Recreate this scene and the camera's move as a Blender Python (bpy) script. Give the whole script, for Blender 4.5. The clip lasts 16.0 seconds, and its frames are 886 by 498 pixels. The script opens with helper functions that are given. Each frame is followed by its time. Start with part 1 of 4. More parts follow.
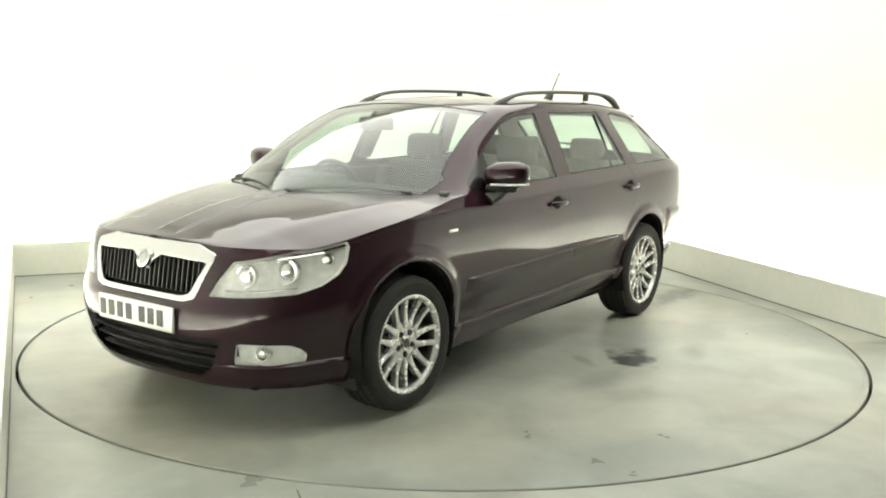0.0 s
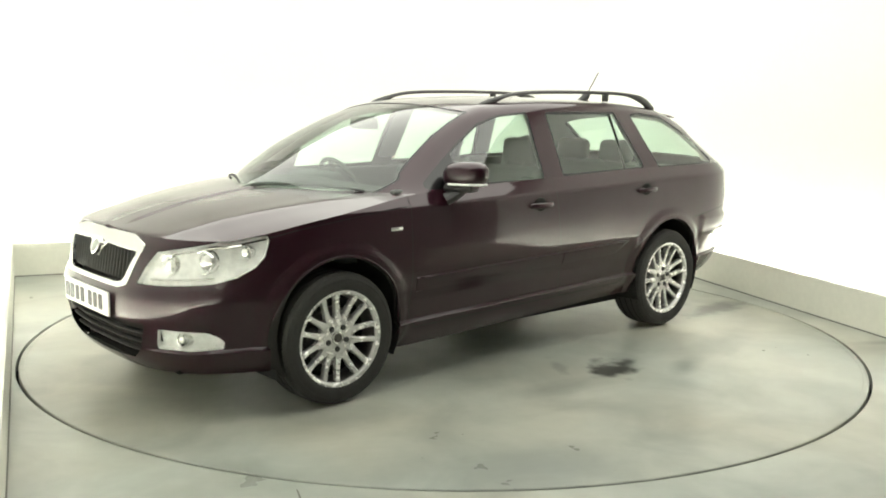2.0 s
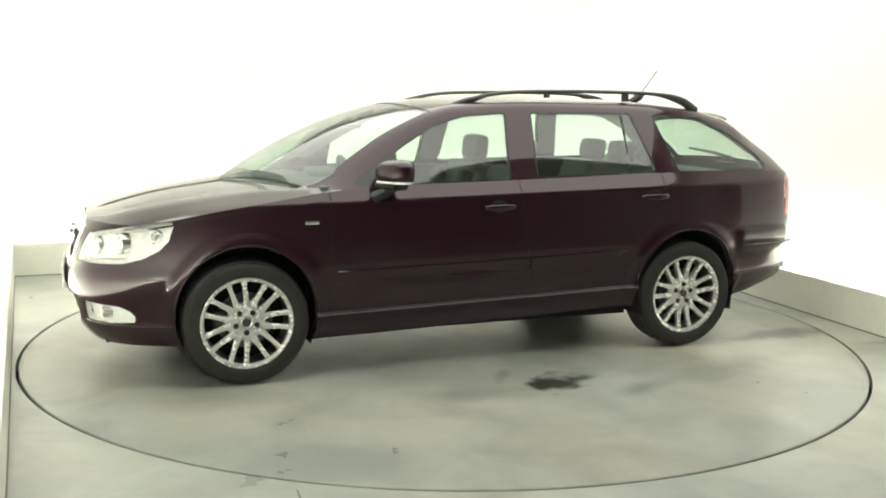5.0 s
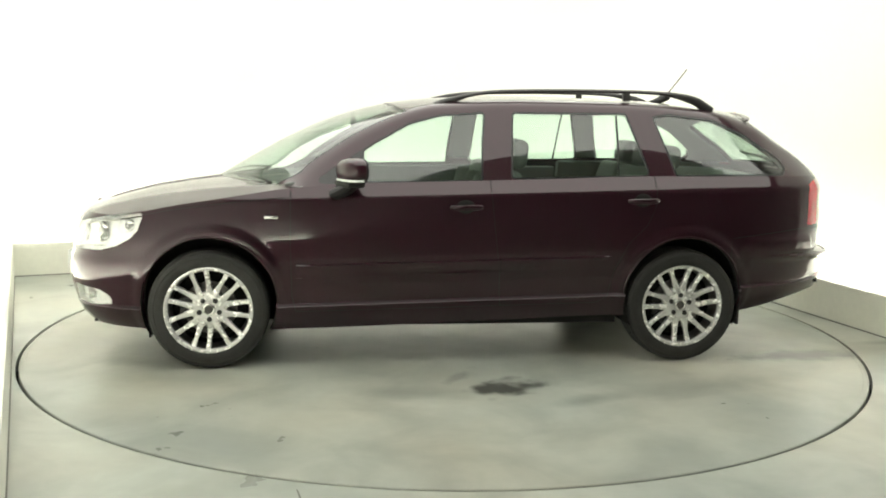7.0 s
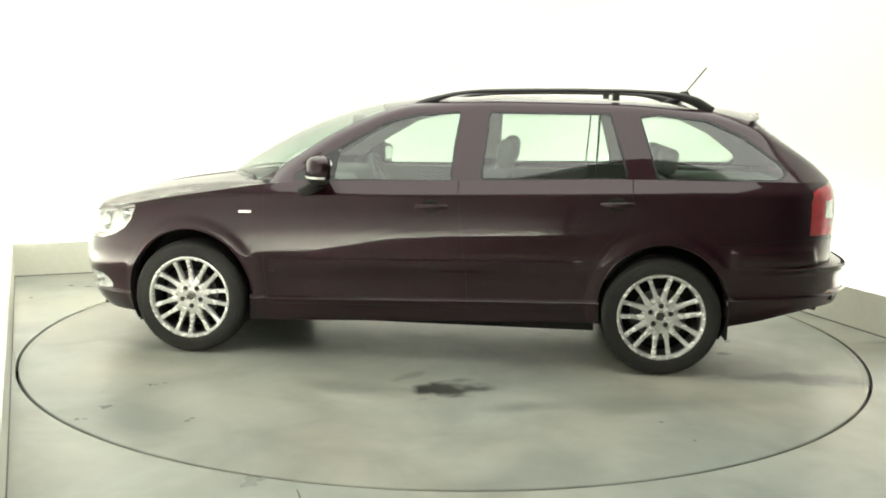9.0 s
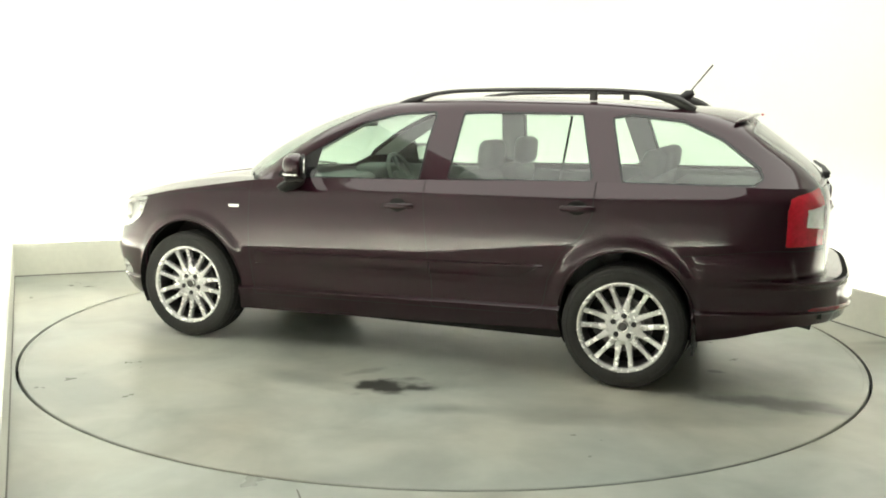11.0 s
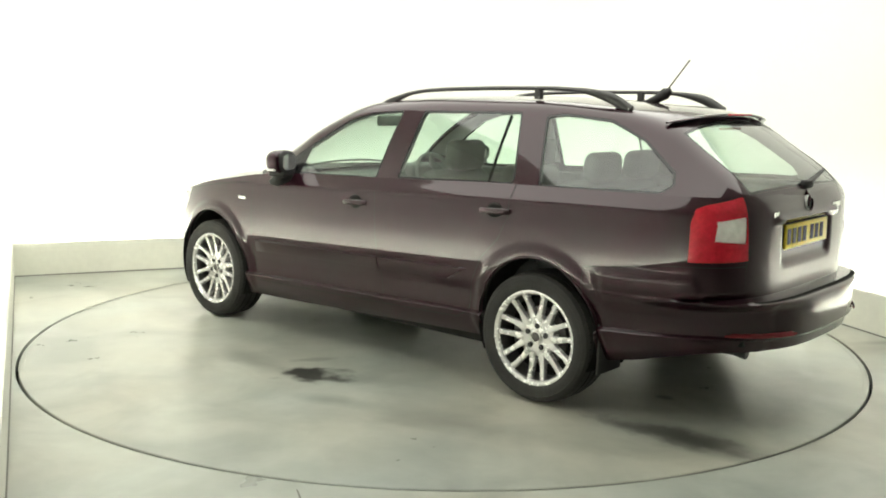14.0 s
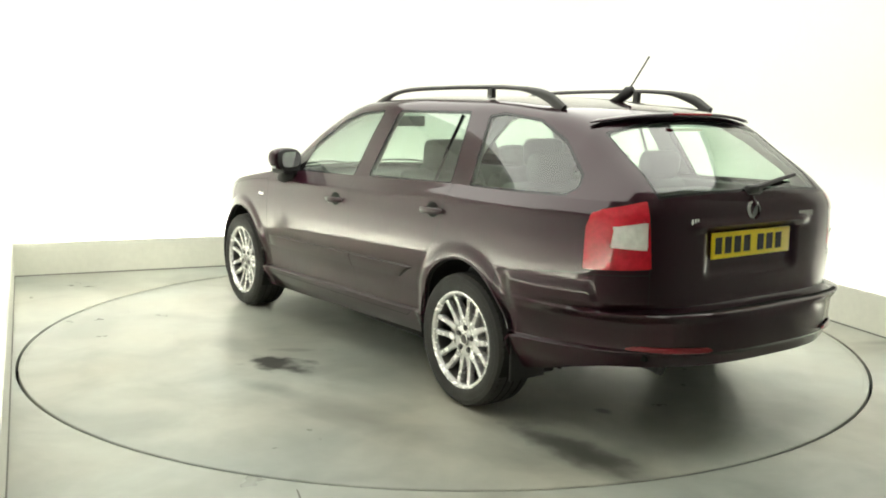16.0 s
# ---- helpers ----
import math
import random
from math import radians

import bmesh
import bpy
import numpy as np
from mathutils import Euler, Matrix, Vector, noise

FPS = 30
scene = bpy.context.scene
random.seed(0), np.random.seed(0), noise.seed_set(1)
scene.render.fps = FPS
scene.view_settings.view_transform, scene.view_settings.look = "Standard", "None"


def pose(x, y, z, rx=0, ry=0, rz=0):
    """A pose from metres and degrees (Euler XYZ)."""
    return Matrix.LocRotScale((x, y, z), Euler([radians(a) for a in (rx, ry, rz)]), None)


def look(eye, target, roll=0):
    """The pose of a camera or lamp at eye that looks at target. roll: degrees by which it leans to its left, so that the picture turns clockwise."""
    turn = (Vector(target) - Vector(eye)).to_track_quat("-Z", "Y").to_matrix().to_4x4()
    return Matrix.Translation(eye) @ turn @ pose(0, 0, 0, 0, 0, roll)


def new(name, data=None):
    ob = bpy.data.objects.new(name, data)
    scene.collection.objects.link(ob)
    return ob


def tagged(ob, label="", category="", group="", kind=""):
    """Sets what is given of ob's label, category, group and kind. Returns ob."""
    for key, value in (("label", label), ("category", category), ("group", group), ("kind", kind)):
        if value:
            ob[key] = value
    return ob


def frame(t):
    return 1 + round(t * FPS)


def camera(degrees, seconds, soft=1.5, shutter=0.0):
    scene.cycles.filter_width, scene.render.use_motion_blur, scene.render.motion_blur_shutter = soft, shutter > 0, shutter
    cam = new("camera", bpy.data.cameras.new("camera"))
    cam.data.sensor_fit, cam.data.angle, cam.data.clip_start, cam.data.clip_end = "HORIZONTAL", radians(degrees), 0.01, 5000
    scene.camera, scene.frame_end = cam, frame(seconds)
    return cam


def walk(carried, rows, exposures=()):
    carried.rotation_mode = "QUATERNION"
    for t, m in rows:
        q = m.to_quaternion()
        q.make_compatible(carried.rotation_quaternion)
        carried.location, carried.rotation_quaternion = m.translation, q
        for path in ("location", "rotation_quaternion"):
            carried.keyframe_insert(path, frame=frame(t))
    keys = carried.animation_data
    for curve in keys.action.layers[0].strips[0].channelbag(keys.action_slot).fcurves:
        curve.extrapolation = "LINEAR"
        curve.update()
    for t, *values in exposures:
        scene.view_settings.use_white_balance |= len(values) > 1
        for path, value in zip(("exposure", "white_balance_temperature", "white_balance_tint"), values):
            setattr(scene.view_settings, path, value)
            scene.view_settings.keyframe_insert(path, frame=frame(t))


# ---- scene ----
# The camera stands still on its tripod at the open end of a small studio.
cam = camera(51.0, 16.0, soft=1.9)
EYE = Vector((0.0, -5.703, 1.4135))
AIM = Vector((-0.00288 * 0.988, 0.98791, -0.15498))
STAND = look(EYE, EYE + AIM, 1.03)
walk(cam, [(0.0, STAND), (16.0, STAND)])

# ---- light ----
world = bpy.data.worlds.new("world")
world.use_nodes = True
world.node_tree.nodes["Background"].inputs[0].default_value = (0.9, 0.95, 0.88, 1)
world.node_tree.nodes["Background"].inputs[1].default_value = 0.05
scene.world = world
scene.view_settings.exposure = 0.25
PANEL_GLOW = 2.45
TROUGH_GLOW = 42.0
TROUGH_GLOW_RIGHT = 25.0


# ---- materials ----
def material(name, base, rough=0.5, metal=0.0, vary=0.12, scale=6.0, fine=60.0, bump=0.0, coat=0.0, spec=0.5, coat_rough=0.03):
    """A surface with two scales of variation in its colour and roughness, and fine relief."""
    m = bpy.data.materials.new(name)
    m.use_nodes = True
    nt = m.node_tree
    b = nt.nodes["Principled BSDF"]
    b.inputs["Metallic"].default_value = metal
    b.inputs["Coat Weight"].default_value = coat
    b.inputs["Coat Roughness"].default_value = coat_rough
    b.inputs["Specular IOR Level"].default_value = spec
    co = nt.nodes.new("ShaderNodeTexCoord")
    n1 = nt.nodes.new("ShaderNodeTexNoise")
    n1.inputs["Scale"].default_value, n1.inputs["Detail"].default_value = scale, 4
    n2 = nt.nodes.new("ShaderNodeTexNoise")
    n2.inputs["Scale"].default_value, n2.inputs["Detail"].default_value = fine, 3
    nt.links.new(co.outputs["Object"], n1.inputs["Vector"])
    nt.links.new(co.outputs["Object"], n2.inputs["Vector"])
    mix = nt.nodes.new("ShaderNodeMath")
    mix.operation = "MULTIPLY_ADD"
    mix.inputs[1].default_value = 0.6
    nt.links.new(n1.outputs["Fac"], mix.inputs[0])
    half = nt.nodes.new("ShaderNodeMath")
    half.operation = "MULTIPLY"
    half.inputs[1].default_value = 0.4
    nt.links.new(n2.outputs["Fac"], half.inputs[0])
    nt.links.new(half.outputs[0], mix.inputs[2])
    ramp = nt.nodes.new("ShaderNodeMapRange")
    ramp.inputs["From Min"].default_value, ramp.inputs["From Max"].default_value = 0.3, 0.7
    ramp.inputs["To Min"].default_value, ramp.inputs["To Max"].default_value = 1 - vary, 1 + vary
    nt.links.new(mix.outputs[0], ramp.inputs["Value"])
    col = nt.nodes.new("ShaderNodeVectorMath")
    col.operation = "SCALE"
    col.inputs[0].default_value = base
    nt.links.new(ramp.outputs[0], col.inputs["Scale"])
    nt.links.new(col.outputs[0], b.inputs["Base Color"])
    rr = nt.nodes.new("ShaderNodeMath")
    rr.operation = "MULTIPLY"
    rr.inputs[1].default_value = rough
    nt.links.new(ramp.outputs[0], rr.inputs[0])
    nt.links.new(rr.outputs[0], b.inputs["Roughness"])
    if bump:
        bp = nt.nodes.new("ShaderNodeBump")
        bp.inputs["Strength"].default_value, bp.inputs["Distance"].default_value = bump, 0.004
        nt.links.new(n2.outputs["Fac"], bp.inputs["Height"])
        nt.links.new(bp.outputs[0], b.inputs["Normal"])
    return m


def glowing(name, colour, strength):
    m = bpy.data.materials.new(name)
    m.use_nodes = True
    nt = m.node_tree
    nt.nodes.remove(nt.nodes["Principled BSDF"])
    e = nt.nodes.new("ShaderNodeEmission")
    e.inputs[0].default_value, e.inputs[1].default_value = (*colour, 1), strength
    nt.links.new(e.outputs[0], nt.nodes["Material Output"].inputs[0])
    return m


def sheet_glass(name, tint, ior=1.5, rough=0.0):
    """A thin tinted pane: it lets light through straight and mirrors at its face."""
    m = bpy.data.materials.new(name)
    m.use_nodes = True
    nt = m.node_tree
    nt.nodes.remove(nt.nodes["Principled BSDF"])
    tr = nt.nodes.new("ShaderNodeBsdfTransparent")
    tr.inputs[0].default_value = (*tint, 1)
    gl = nt.nodes.new("ShaderNodeBsdfGlossy")
    gl.inputs["Roughness"].default_value = rough
    lw = nt.nodes.new("ShaderNodeLayerWeight")
    lw.inputs[0].default_value = 0.5
    pw = nt.nodes.new("ShaderNodeMath")
    pw.operation = "POWER"
    pw.inputs[1].default_value = 3.2
    fr = nt.nodes.new("ShaderNodeMapRange")
    fr.inputs["To Min"].default_value = 2 * ((ior - 1) / (ior + 1)) ** 2
    nt.links.new(lw.outputs["Facing"], pw.inputs[0])
    nt.links.new(pw.outputs[0], fr.inputs["Value"])
    mx = nt.nodes.new("ShaderNodeMixShader")
    nt.links.new(fr.outputs[0], mx.inputs[0])
    nt.links.new(tr.outputs[0], mx.inputs[1])
    nt.links.new(gl.outputs[0], mx.inputs[2])
    nt.links.new(mx.outputs[0], nt.nodes["Material Output"].inputs[0])
    return m


def floor_paint(name, base, stains=(), streaks=()):
    """Worn pale floor paint. stains: (x, y, length, width, turn, depth) of dark blotches; streaks: the same, faint damp marks."""
    m = material(name, base, rough=0.30, vary=0.12, scale=0.9, fine=9.0, bump=0.02, spec=0.5)
    nt = m.node_tree
    b = nt.nodes["Principled BSDF"]
    co = next(n for n in nt.nodes if n.type == "TEX_COORD")
    colour = b.inputs["Base Color"].links[0].from_socket
    rough = b.inputs["Roughness"].links[0].from_socket
    warp = nt.nodes.new("ShaderNodeTexNoise")
    warp.inputs["Scale"].default_value, warp.inputs["Detail"].default_value = 7.0, 4
    nt.links.new(co.outputs["Object"], warp.inputs["Vector"])
    broad = nt.nodes.new("ShaderNodeTexNoise")
    broad.inputs["Scale"].default_value, broad.inputs["Detail"].default_value = 4.0, 1
    nt.links.new(co.outputs["Object"], broad.inputs["Vector"])
    for group, soft, amount in ((stains, 0.34, 1.0), (streaks, 0.6, 0.9)):
        for x, y, length, width, turn, depth in group:
            mp = nt.nodes.new("ShaderNodeMapping")
            mp.vector_type = "TEXTURE"
            mp.inputs["Location"].default_value = (x, y, 0)
            mp.inputs["Rotation"].default_value = (0, 0, radians(turn))
            mp.inputs["Scale"].default_value = (length, width, 1)
            nt.links.new(co.outputs["Object"], mp.inputs["Vector"])
            ln = nt.nodes.new("ShaderNodeVectorMath")
            ln.operation = "LENGTH"
            nt.links.new(mp.outputs[0], ln.inputs[0])
            ad = nt.nodes.new("ShaderNodeMath")
            ad.operation = "MULTIPLY_ADD"
            ad.inputs[1].default_value = 2.6 if group is stains else 0.9
            nt.links.new((warp if group is stains else broad).outputs["Fac"], ad.inputs[0])
            nt.links.new(ln.outputs["Value"], ad.inputs[2])
            mr = nt.nodes.new("ShaderNodeMapRange")
            centre = (2.6 if group is stains else 0.9) * 0.5 + 0.75
            mr.inputs["From Min"].default_value, mr.inputs["From Max"].default_value = centre - soft, centre + soft
            mr.inputs["To Min"].default_value, mr.inputs["To Max"].default_value = 1.0 - depth * amount, 1.0
            nt.links.new(ad.outputs[0], mr.inputs["Value"])
            sc = nt.nodes.new("ShaderNodeVectorMath")
            sc.operation = "SCALE"
            nt.links.new(colour, sc.inputs[0])
            nt.links.new(mr.outputs[0], sc.inputs["Scale"])
            colour = sc.outputs[0]
    tint = nt.nodes.new("ShaderNodeMix")
    tint.data_type = "RGBA"
    tint.inputs["A"].default_value, tint.inputs["B"].default_value = (0.95, 1.0, 1.0, 1), (1.06, 1.0, 0.91, 1)
    patch = nt.nodes.new("ShaderNodeTexNoise")
    patch.inputs["Scale"].default_value, patch.inputs["Detail"].default_value = 0.7, 3
    nt.links.new(co.outputs["Object"], patch.inputs["Vector"])
    spread = nt.nodes.new("ShaderNodeMapRange")
    spread.inputs["From Min"].default_value, spread.inputs["From Max"].default_value = 0.35, 0.68
    nt.links.new(patch.outputs["Fac"], spread.inputs["Value"])
    nt.links.new(spread.outputs[0], tint.inputs["Factor"])
    damp = nt.nodes.new("ShaderNodeTexNoise")
    damp.inputs["Scale"].default_value, damp.inputs["Detail"].default_value, damp.inputs["Distortion"].default_value = 1.9, 5, 0.6
    nt.links.new(co.outputs["Object"], damp.inputs["Vector"])
    fade = nt.nodes.new("ShaderNodeMapRange")
    fade.inputs["From Min"].default_value, fade.inputs["From Max"].default_value = 0.34, 0.62
    fade.inputs["To Min"].default_value, fade.inputs["To Max"].default_value = 0.78, 1.07
    nt.links.new(damp.outputs["Fac"], fade.inputs["Value"])
    mottle = nt.nodes.new("ShaderNodeVectorMath")
    mottle.operation = "SCALE"
    nt.links.new(colour, mottle.inputs[0])
    nt.links.new(fade.outputs[0], mottle.inputs["Scale"])
    colour = mottle.outputs[0]
    both = nt.nodes.new("ShaderNodeVectorMath")
    both.operation = "MULTIPLY"
    nt.links.new(colour, both.inputs[0])
    nt.links.new(tint.outputs["Result"], both.inputs[1])
    nt.links.new(both.outputs[0], b.inputs["Base Color"])
    nt.links.new(rough, b.inputs["Roughness"])
    return m


M_WALL = material("white_wall_paint", (0.82, 0.82, 0.78), 0.7, vary=0.02, scale=0.8, fine=30)
M_CEIL = material("grey_ceiling_paint", (0.45, 0.45, 0.43), 0.8, vary=0.05)
M_DARK = material("unseen_grey_screen", (0.36, 0.355, 0.34), 0.9, vary=0.2)
M_KERB = material("cream_board", (0.78, 0.78, 0.69), 0.5, vary=0.06, scale=2.5, fine=25, bump=0.05)
M_FLOOR = floor_paint("floor_paint", (0.41, 0.425, 0.385), (), ((2.2, -1.9, 0.6, 0.2, -40, 0.25), (3.1, -1.0, 0.9, 0.12, 25, 0.3), (2.3, -2.6, 0.5, 0.1, 10, 0.3), (2.75, -0.1, 0.25, 0.05, 10, 0.5)))
M_DISC = floor_paint("turntable_paint", (0.375, 0.39, 0.352),
                     ((-0.16, 1.21, 0.21, 0.13, 32, 0.88), (0.05, 1.0, 0.16, 0.05, 60, 0.35), (-1.68, 0.25, 0.05, 0.03, 0, 0.6), (-2.0, 0.70, 0.44, 0.10, 4, 0.55)),
                     ((-1.97, 0.71, 0.50, 0.12, 4, 0.60), (1.75, 0.62, 0.25, 0.08, 160, 0.3), (-0.1, 0.95, 0.8, 0.26, 5, 0.2), (-0.55, 1.42, 0.22, 0.07, 20, 0.4), (0.35, 1.25, 0.35, 0.09, -12, 0.35), (-1.2, 1.25, 0.5, 0.12, 15, 0.35)))
M_PIT = material("dark_gap", (0.02, 0.02, 0.02), 0.9)
M_JOINT_SHADE = material("dark_joint_and_kerb_shade", (0.17, 0.17, 0.15), 0.8)
M_PAINT = material("plum_metallic_paint", (0.0225, 0.0048, 0.0102), 0.30, metal=0.30, vary=0.05, scale=3, fine=900, coat=1.0, spec=0.05, coat_rough=0.012)
M_BLACK = material("black_plastic", (0.018, 0.018, 0.018), 0.55, vary=0.15, fine=200, bump=0.05)
M_LENS = material("grey_projector_glass", (0.20, 0.21, 0.21), 0.08, metal=0.5, vary=0.1)
M_RAIL = material("satin_rail", (0.045, 0.044, 0.043), 0.32, metal=0.3, vary=0.1)
M_GLOSSBLACK = material("gloss_black_trim", (0.012, 0.012, 0.013), 0.18, vary=0.1)
M_LINER_AND_SHADE = material("matt_black_liner_and_shade", (0.022, 0.021, 0.020), 0.95, vary=0.2, spec=0.05)
M_RUBBER = material("tyre_rubber", (0.022, 0.0215, 0.020), 0.8, vary=0.2, scale=12, fine=120, bump=0.15)
M_ALLOY = material("silver_alloy", (0.80, 0.80, 0.79), 0.27, metal=0.55, vary=0.06, scale=20)
M_BRAKE_AND_SHADE = material("brake_steel_and_rim_shade", (0.12, 0.115, 0.11), 0.4, metal=0.9, vary=0.2, scale=30)
M_BADGE = material("silver_badge_enamel", (0.42, 0.45, 0.43), 0.35, metal=0.2, vary=0.3, scale=60, fine=140, bump=0.4)
M_CHROME = material("chrome", (0.80, 0.80, 0.79), 0.10, metal=1.0, vary=0.04)
M_REFLECT = material("lamp_reflector", (0.95, 0.96, 0.95), 0.2, metal=0.0, vary=0.2, scale=24, fine=26, bump=1.0, coat=0.6)
M_LAMPGLASS = sheet_glass("clear_lamp_cover", (0.985, 0.99, 0.985), 1.45)
M_RED = material("red_lamp_lens", (0.52, 0.010, 0.026), 0.12, vary=0.22, scale=26, coat=1.0)
M_DARKRED = material("dark_red_reflector", (0.16, 0.006, 0.012), 0.25, vary=0.1, coat=0.6)
M_CLEARLENS = material("clear_lamp_lens", (0.93, 0.93, 0.91), 0.15, metal=0.1, vary=0.14, scale=22, fine=45, bump=0.7, coat=1.0)
M_GLASS = sheet_glass("green_tinted_glass", (0.74, 0.86, 0.78), 1.55)
M_SEAT = material("grey_leather", (0.14, 0.15, 0.142), 0.55, vary=0.12, scale=9, fine=150, bump=0.1)
M_CABIN = material("grey_cabin_plastic", (0.09, 0.098, 0.092), 0.7, vary=0.12, fine=200, bump=0.05)
M_LINING = material("pale_headlining", (0.5, 0.51, 0.49), 0.9, vary=0.05)
M_WHITE = material("white_plate", (0.80, 0.80, 0.78), 0.3, vary=0.03)
M_YELLOW = material("yellow_plate", (0.95, 0.76, 0.03), 0.3, vary=0.04)
M_INK = material("black_ink", (0.02, 0.02, 0.02), 0.5)
M_PANEL = glowing("light_panel", (1.0, 1.0, 0.90), PANEL_GLOW)
M_TROUGH = glowing("light_tube", (1.0, 1.0, 0.90), TROUGH_GLOW)
M_TROUGH_RIGHT = glowing("light_tube_dim", (1.0, 1.0, 0.90), TROUGH_GLOW_RIGHT)


# ---- mesh helpers ----
def place(ob, parent):
    if parent is not None:
        ob.parent = parent
    return ob


def part(name, bm, mat, parent=None, label="", smooth=True, angle=35):
    """Links a bmesh as one mesh object under a thing or a part."""
    me = bpy.data.meshes.new(name)
    bm.to_mesh(me)
    bm.free()
    me.materials.append(mat)
    if smooth:
        me.shade_smooth()
        me.set_sharp_from_angle(angle=radians(angle))
    ob = place(new(name, me), parent)
    if mat is M_LAMPGLASS:
        ob.visible_shadow = False
    return tagged(ob, label) if label else ob


def from_lists(verts, faces):
    bm = bmesh.new()
    vs = [bm.verts.new(v) for v in verts]
    for f in faces:
        try:
            bm.faces.new([vs[i] for i in f])
        except ValueError:
            pass
    return bm


def block(x0, x1, y0, y1, z0, z1, bevel=0.0, segments=2):
    bm = bmesh.new()
    bmesh.ops.create_cube(bm, size=1.0, matrix=Matrix.LocRotScale(((x0 + x1) / 2, (y0 + y1) / 2, (z0 + z1) / 2), None, (x1 - x0, y1 - y0, z1 - z0)))
    if bevel:
        bmesh.ops.bevel(bm, geom=bm.edges[:], offset=bevel, segments=segments, affect="EDGES", profile=0.5)
    return bm


def moved(bm, m):
    bmesh.ops.transform(bm, matrix=m, verts=bm.verts[:])
    return bm


def merged(*meshes):
    out = bmesh.new()
    for bm in meshes:
        me = bpy.data.meshes.new("scratch")
        bm.to_mesh(me)
        bm.free()
        out.from_mesh(me)
        bpy.data.meshes.remove(me)
    return out


def sweep(points, rx, rz, sides=10):
    """A tube of elliptic section along points; rx across, rz up. The two may be lists, one value a point."""
    pts = [Vector(p) for p in points]
    n = len(pts)
    rx = rx if hasattr(rx, "__len__") else [rx] * n
    rz = rz if hasattr(rz, "__len__") else [rz] * n
    verts, faces = [], []
    for i, p in enumerate(pts):
        d = (pts[min(i + 1, n - 1)] - pts[max(i - 1, 0)]).normalized()
        side = d.cross(Vector((0, 0, 1)))
        side = side.normalized() if side.length > 1e-4 else Vector((0, 1, 0))
        up = side.cross(d).normalized()
        for k in range(sides):
            a = 2 * math.pi * k / sides
            verts.append(p + side * (rx[i] * math.cos(a)) + up * (rz[i] * math.sin(a)))
    for i in range(n - 1):
        for k in range(sides):
            a, b = i * sides + k, i * sides + (k + 1) % sides
            faces.append((a, b, b + sides, a + sides))
    faces.append(tuple(range(sides))[::-1])
    faces.append(tuple((n - 1) * sides + k for k in range(sides)))
    bm = from_lists(verts, faces)
    bmesh.ops.recalc_face_normals(bm, faces=bm.faces[:])
    return bm


def lathe(profile, steps=64):
    """Turns a profile of (radius, y) round the y axis."""
    verts, faces = [], []
    n = len(profile)
    for i in range(steps):
        a = 2 * math.pi * i / steps
        for r, y in profile:
            verts.append((r * math.cos(a), y, r * math.sin(a)))
    for i in range(steps):
        j = (i + 1) % steps
        for k in range(n - 1):
            faces.append((i * n + k, i * n + k + 1, j * n + k + 1, j * n + k))
    bm = from_lists(verts, faces)
    bmesh.ops.remove_doubles(bm, verts=bm.verts[:], dist=1e-5)
    bmesh.ops.recalc_face_normals(bm, faces=bm.faces[:])
    return bm


def curve(*pts):
    """A smooth function through (x, y) points, without overshoot."""
    pts = sorted(pts)
    X, Y = np.array([p[0] for p in pts], float), np.array([p[1] for p in pts], float)
    h, d = np.diff(X), np.diff(Y) / np.diff(X)
    m = np.zeros(len(X))
    m[0], m[-1] = d[0], d[-1]
    for i in range(1, len(X) - 1):
        if d[i - 1] * d[i] > 0:
            w1, w2 = 2 * h[i] + h[i - 1], h[i] + 2 * h[i - 1]
            m[i] = (w1 + w2) / (w1 / d[i - 1] + w2 / d[i])

    def at(x):
        x = np.clip(np.asarray(x, float), X[0], X[-1])
        i = np.clip(np.searchsorted(X, x) - 1, 0, len(X) - 2)
        t = (x - X[i]) / h[i]
        return (Y[i] * (1 + 2 * t) * (1 - t) ** 2 + h[i] * m[i] * t * (1 - t) ** 2 + Y[i + 1] * t * t * (3 - 2 * t) + h[i] * m[i + 1] * t * t * (t - 1))

    return at


def outline(poly, rounding=0.0):
    """Signed distance to a closed polygon of 2D points (negative inside), corners rounded."""
    P = np.array(poly, float)
    Q = np.roll(P, -1, 0)

    def at(x, y):
        p = np.stack([x, y], -1)
        best = np.full(len(p), 1e9)
        odd = np.zeros(len(p), bool)
        for a, b in zip(P, Q):
            ab = b - a
            t = np.clip(((p - a) @ ab) / (ab @ ab), 0, 1)
            best = np.minimum(best, np.hypot(*(p - a - t[:, None] * ab).T))
            cross = (a[1] > p[:, 1]) != (b[1] > p[:, 1])
            odd ^= cross & (p[:, 0] < (b[0] - a[0]) * (p[:, 1] - a[1]) / (b[1] - a[1] + 1e-12) + a[0])
        return np.where(odd, -best, best) - rounding

    return at


def part_face(face, value):
    """Splits a face between two vertices on the line that hold all of one sign on one side of it."""
    ring = list(face.verts)
    n = len(ring)
    zero = [i for i in range(n) if value[ring[i]] == 0]
    for a in range(len(zero)):
        for b in range(a + 1, len(zero)):
            i, j = zero[a], zero[b]
            one = [value[v] for v in ring[i + 1:j]]
            two = [value[v] for v in ring[j + 1:] + ring[:i]]
            if one and two and min(one) * max(one) >= 0 and min(two) * max(two) >= 0 and (sum(one) > 0) != (sum(two) > 0):
                try:
                    bmesh.utils.face_split(face, ring[i], ring[j])
                except ValueError:
                    pass
                return


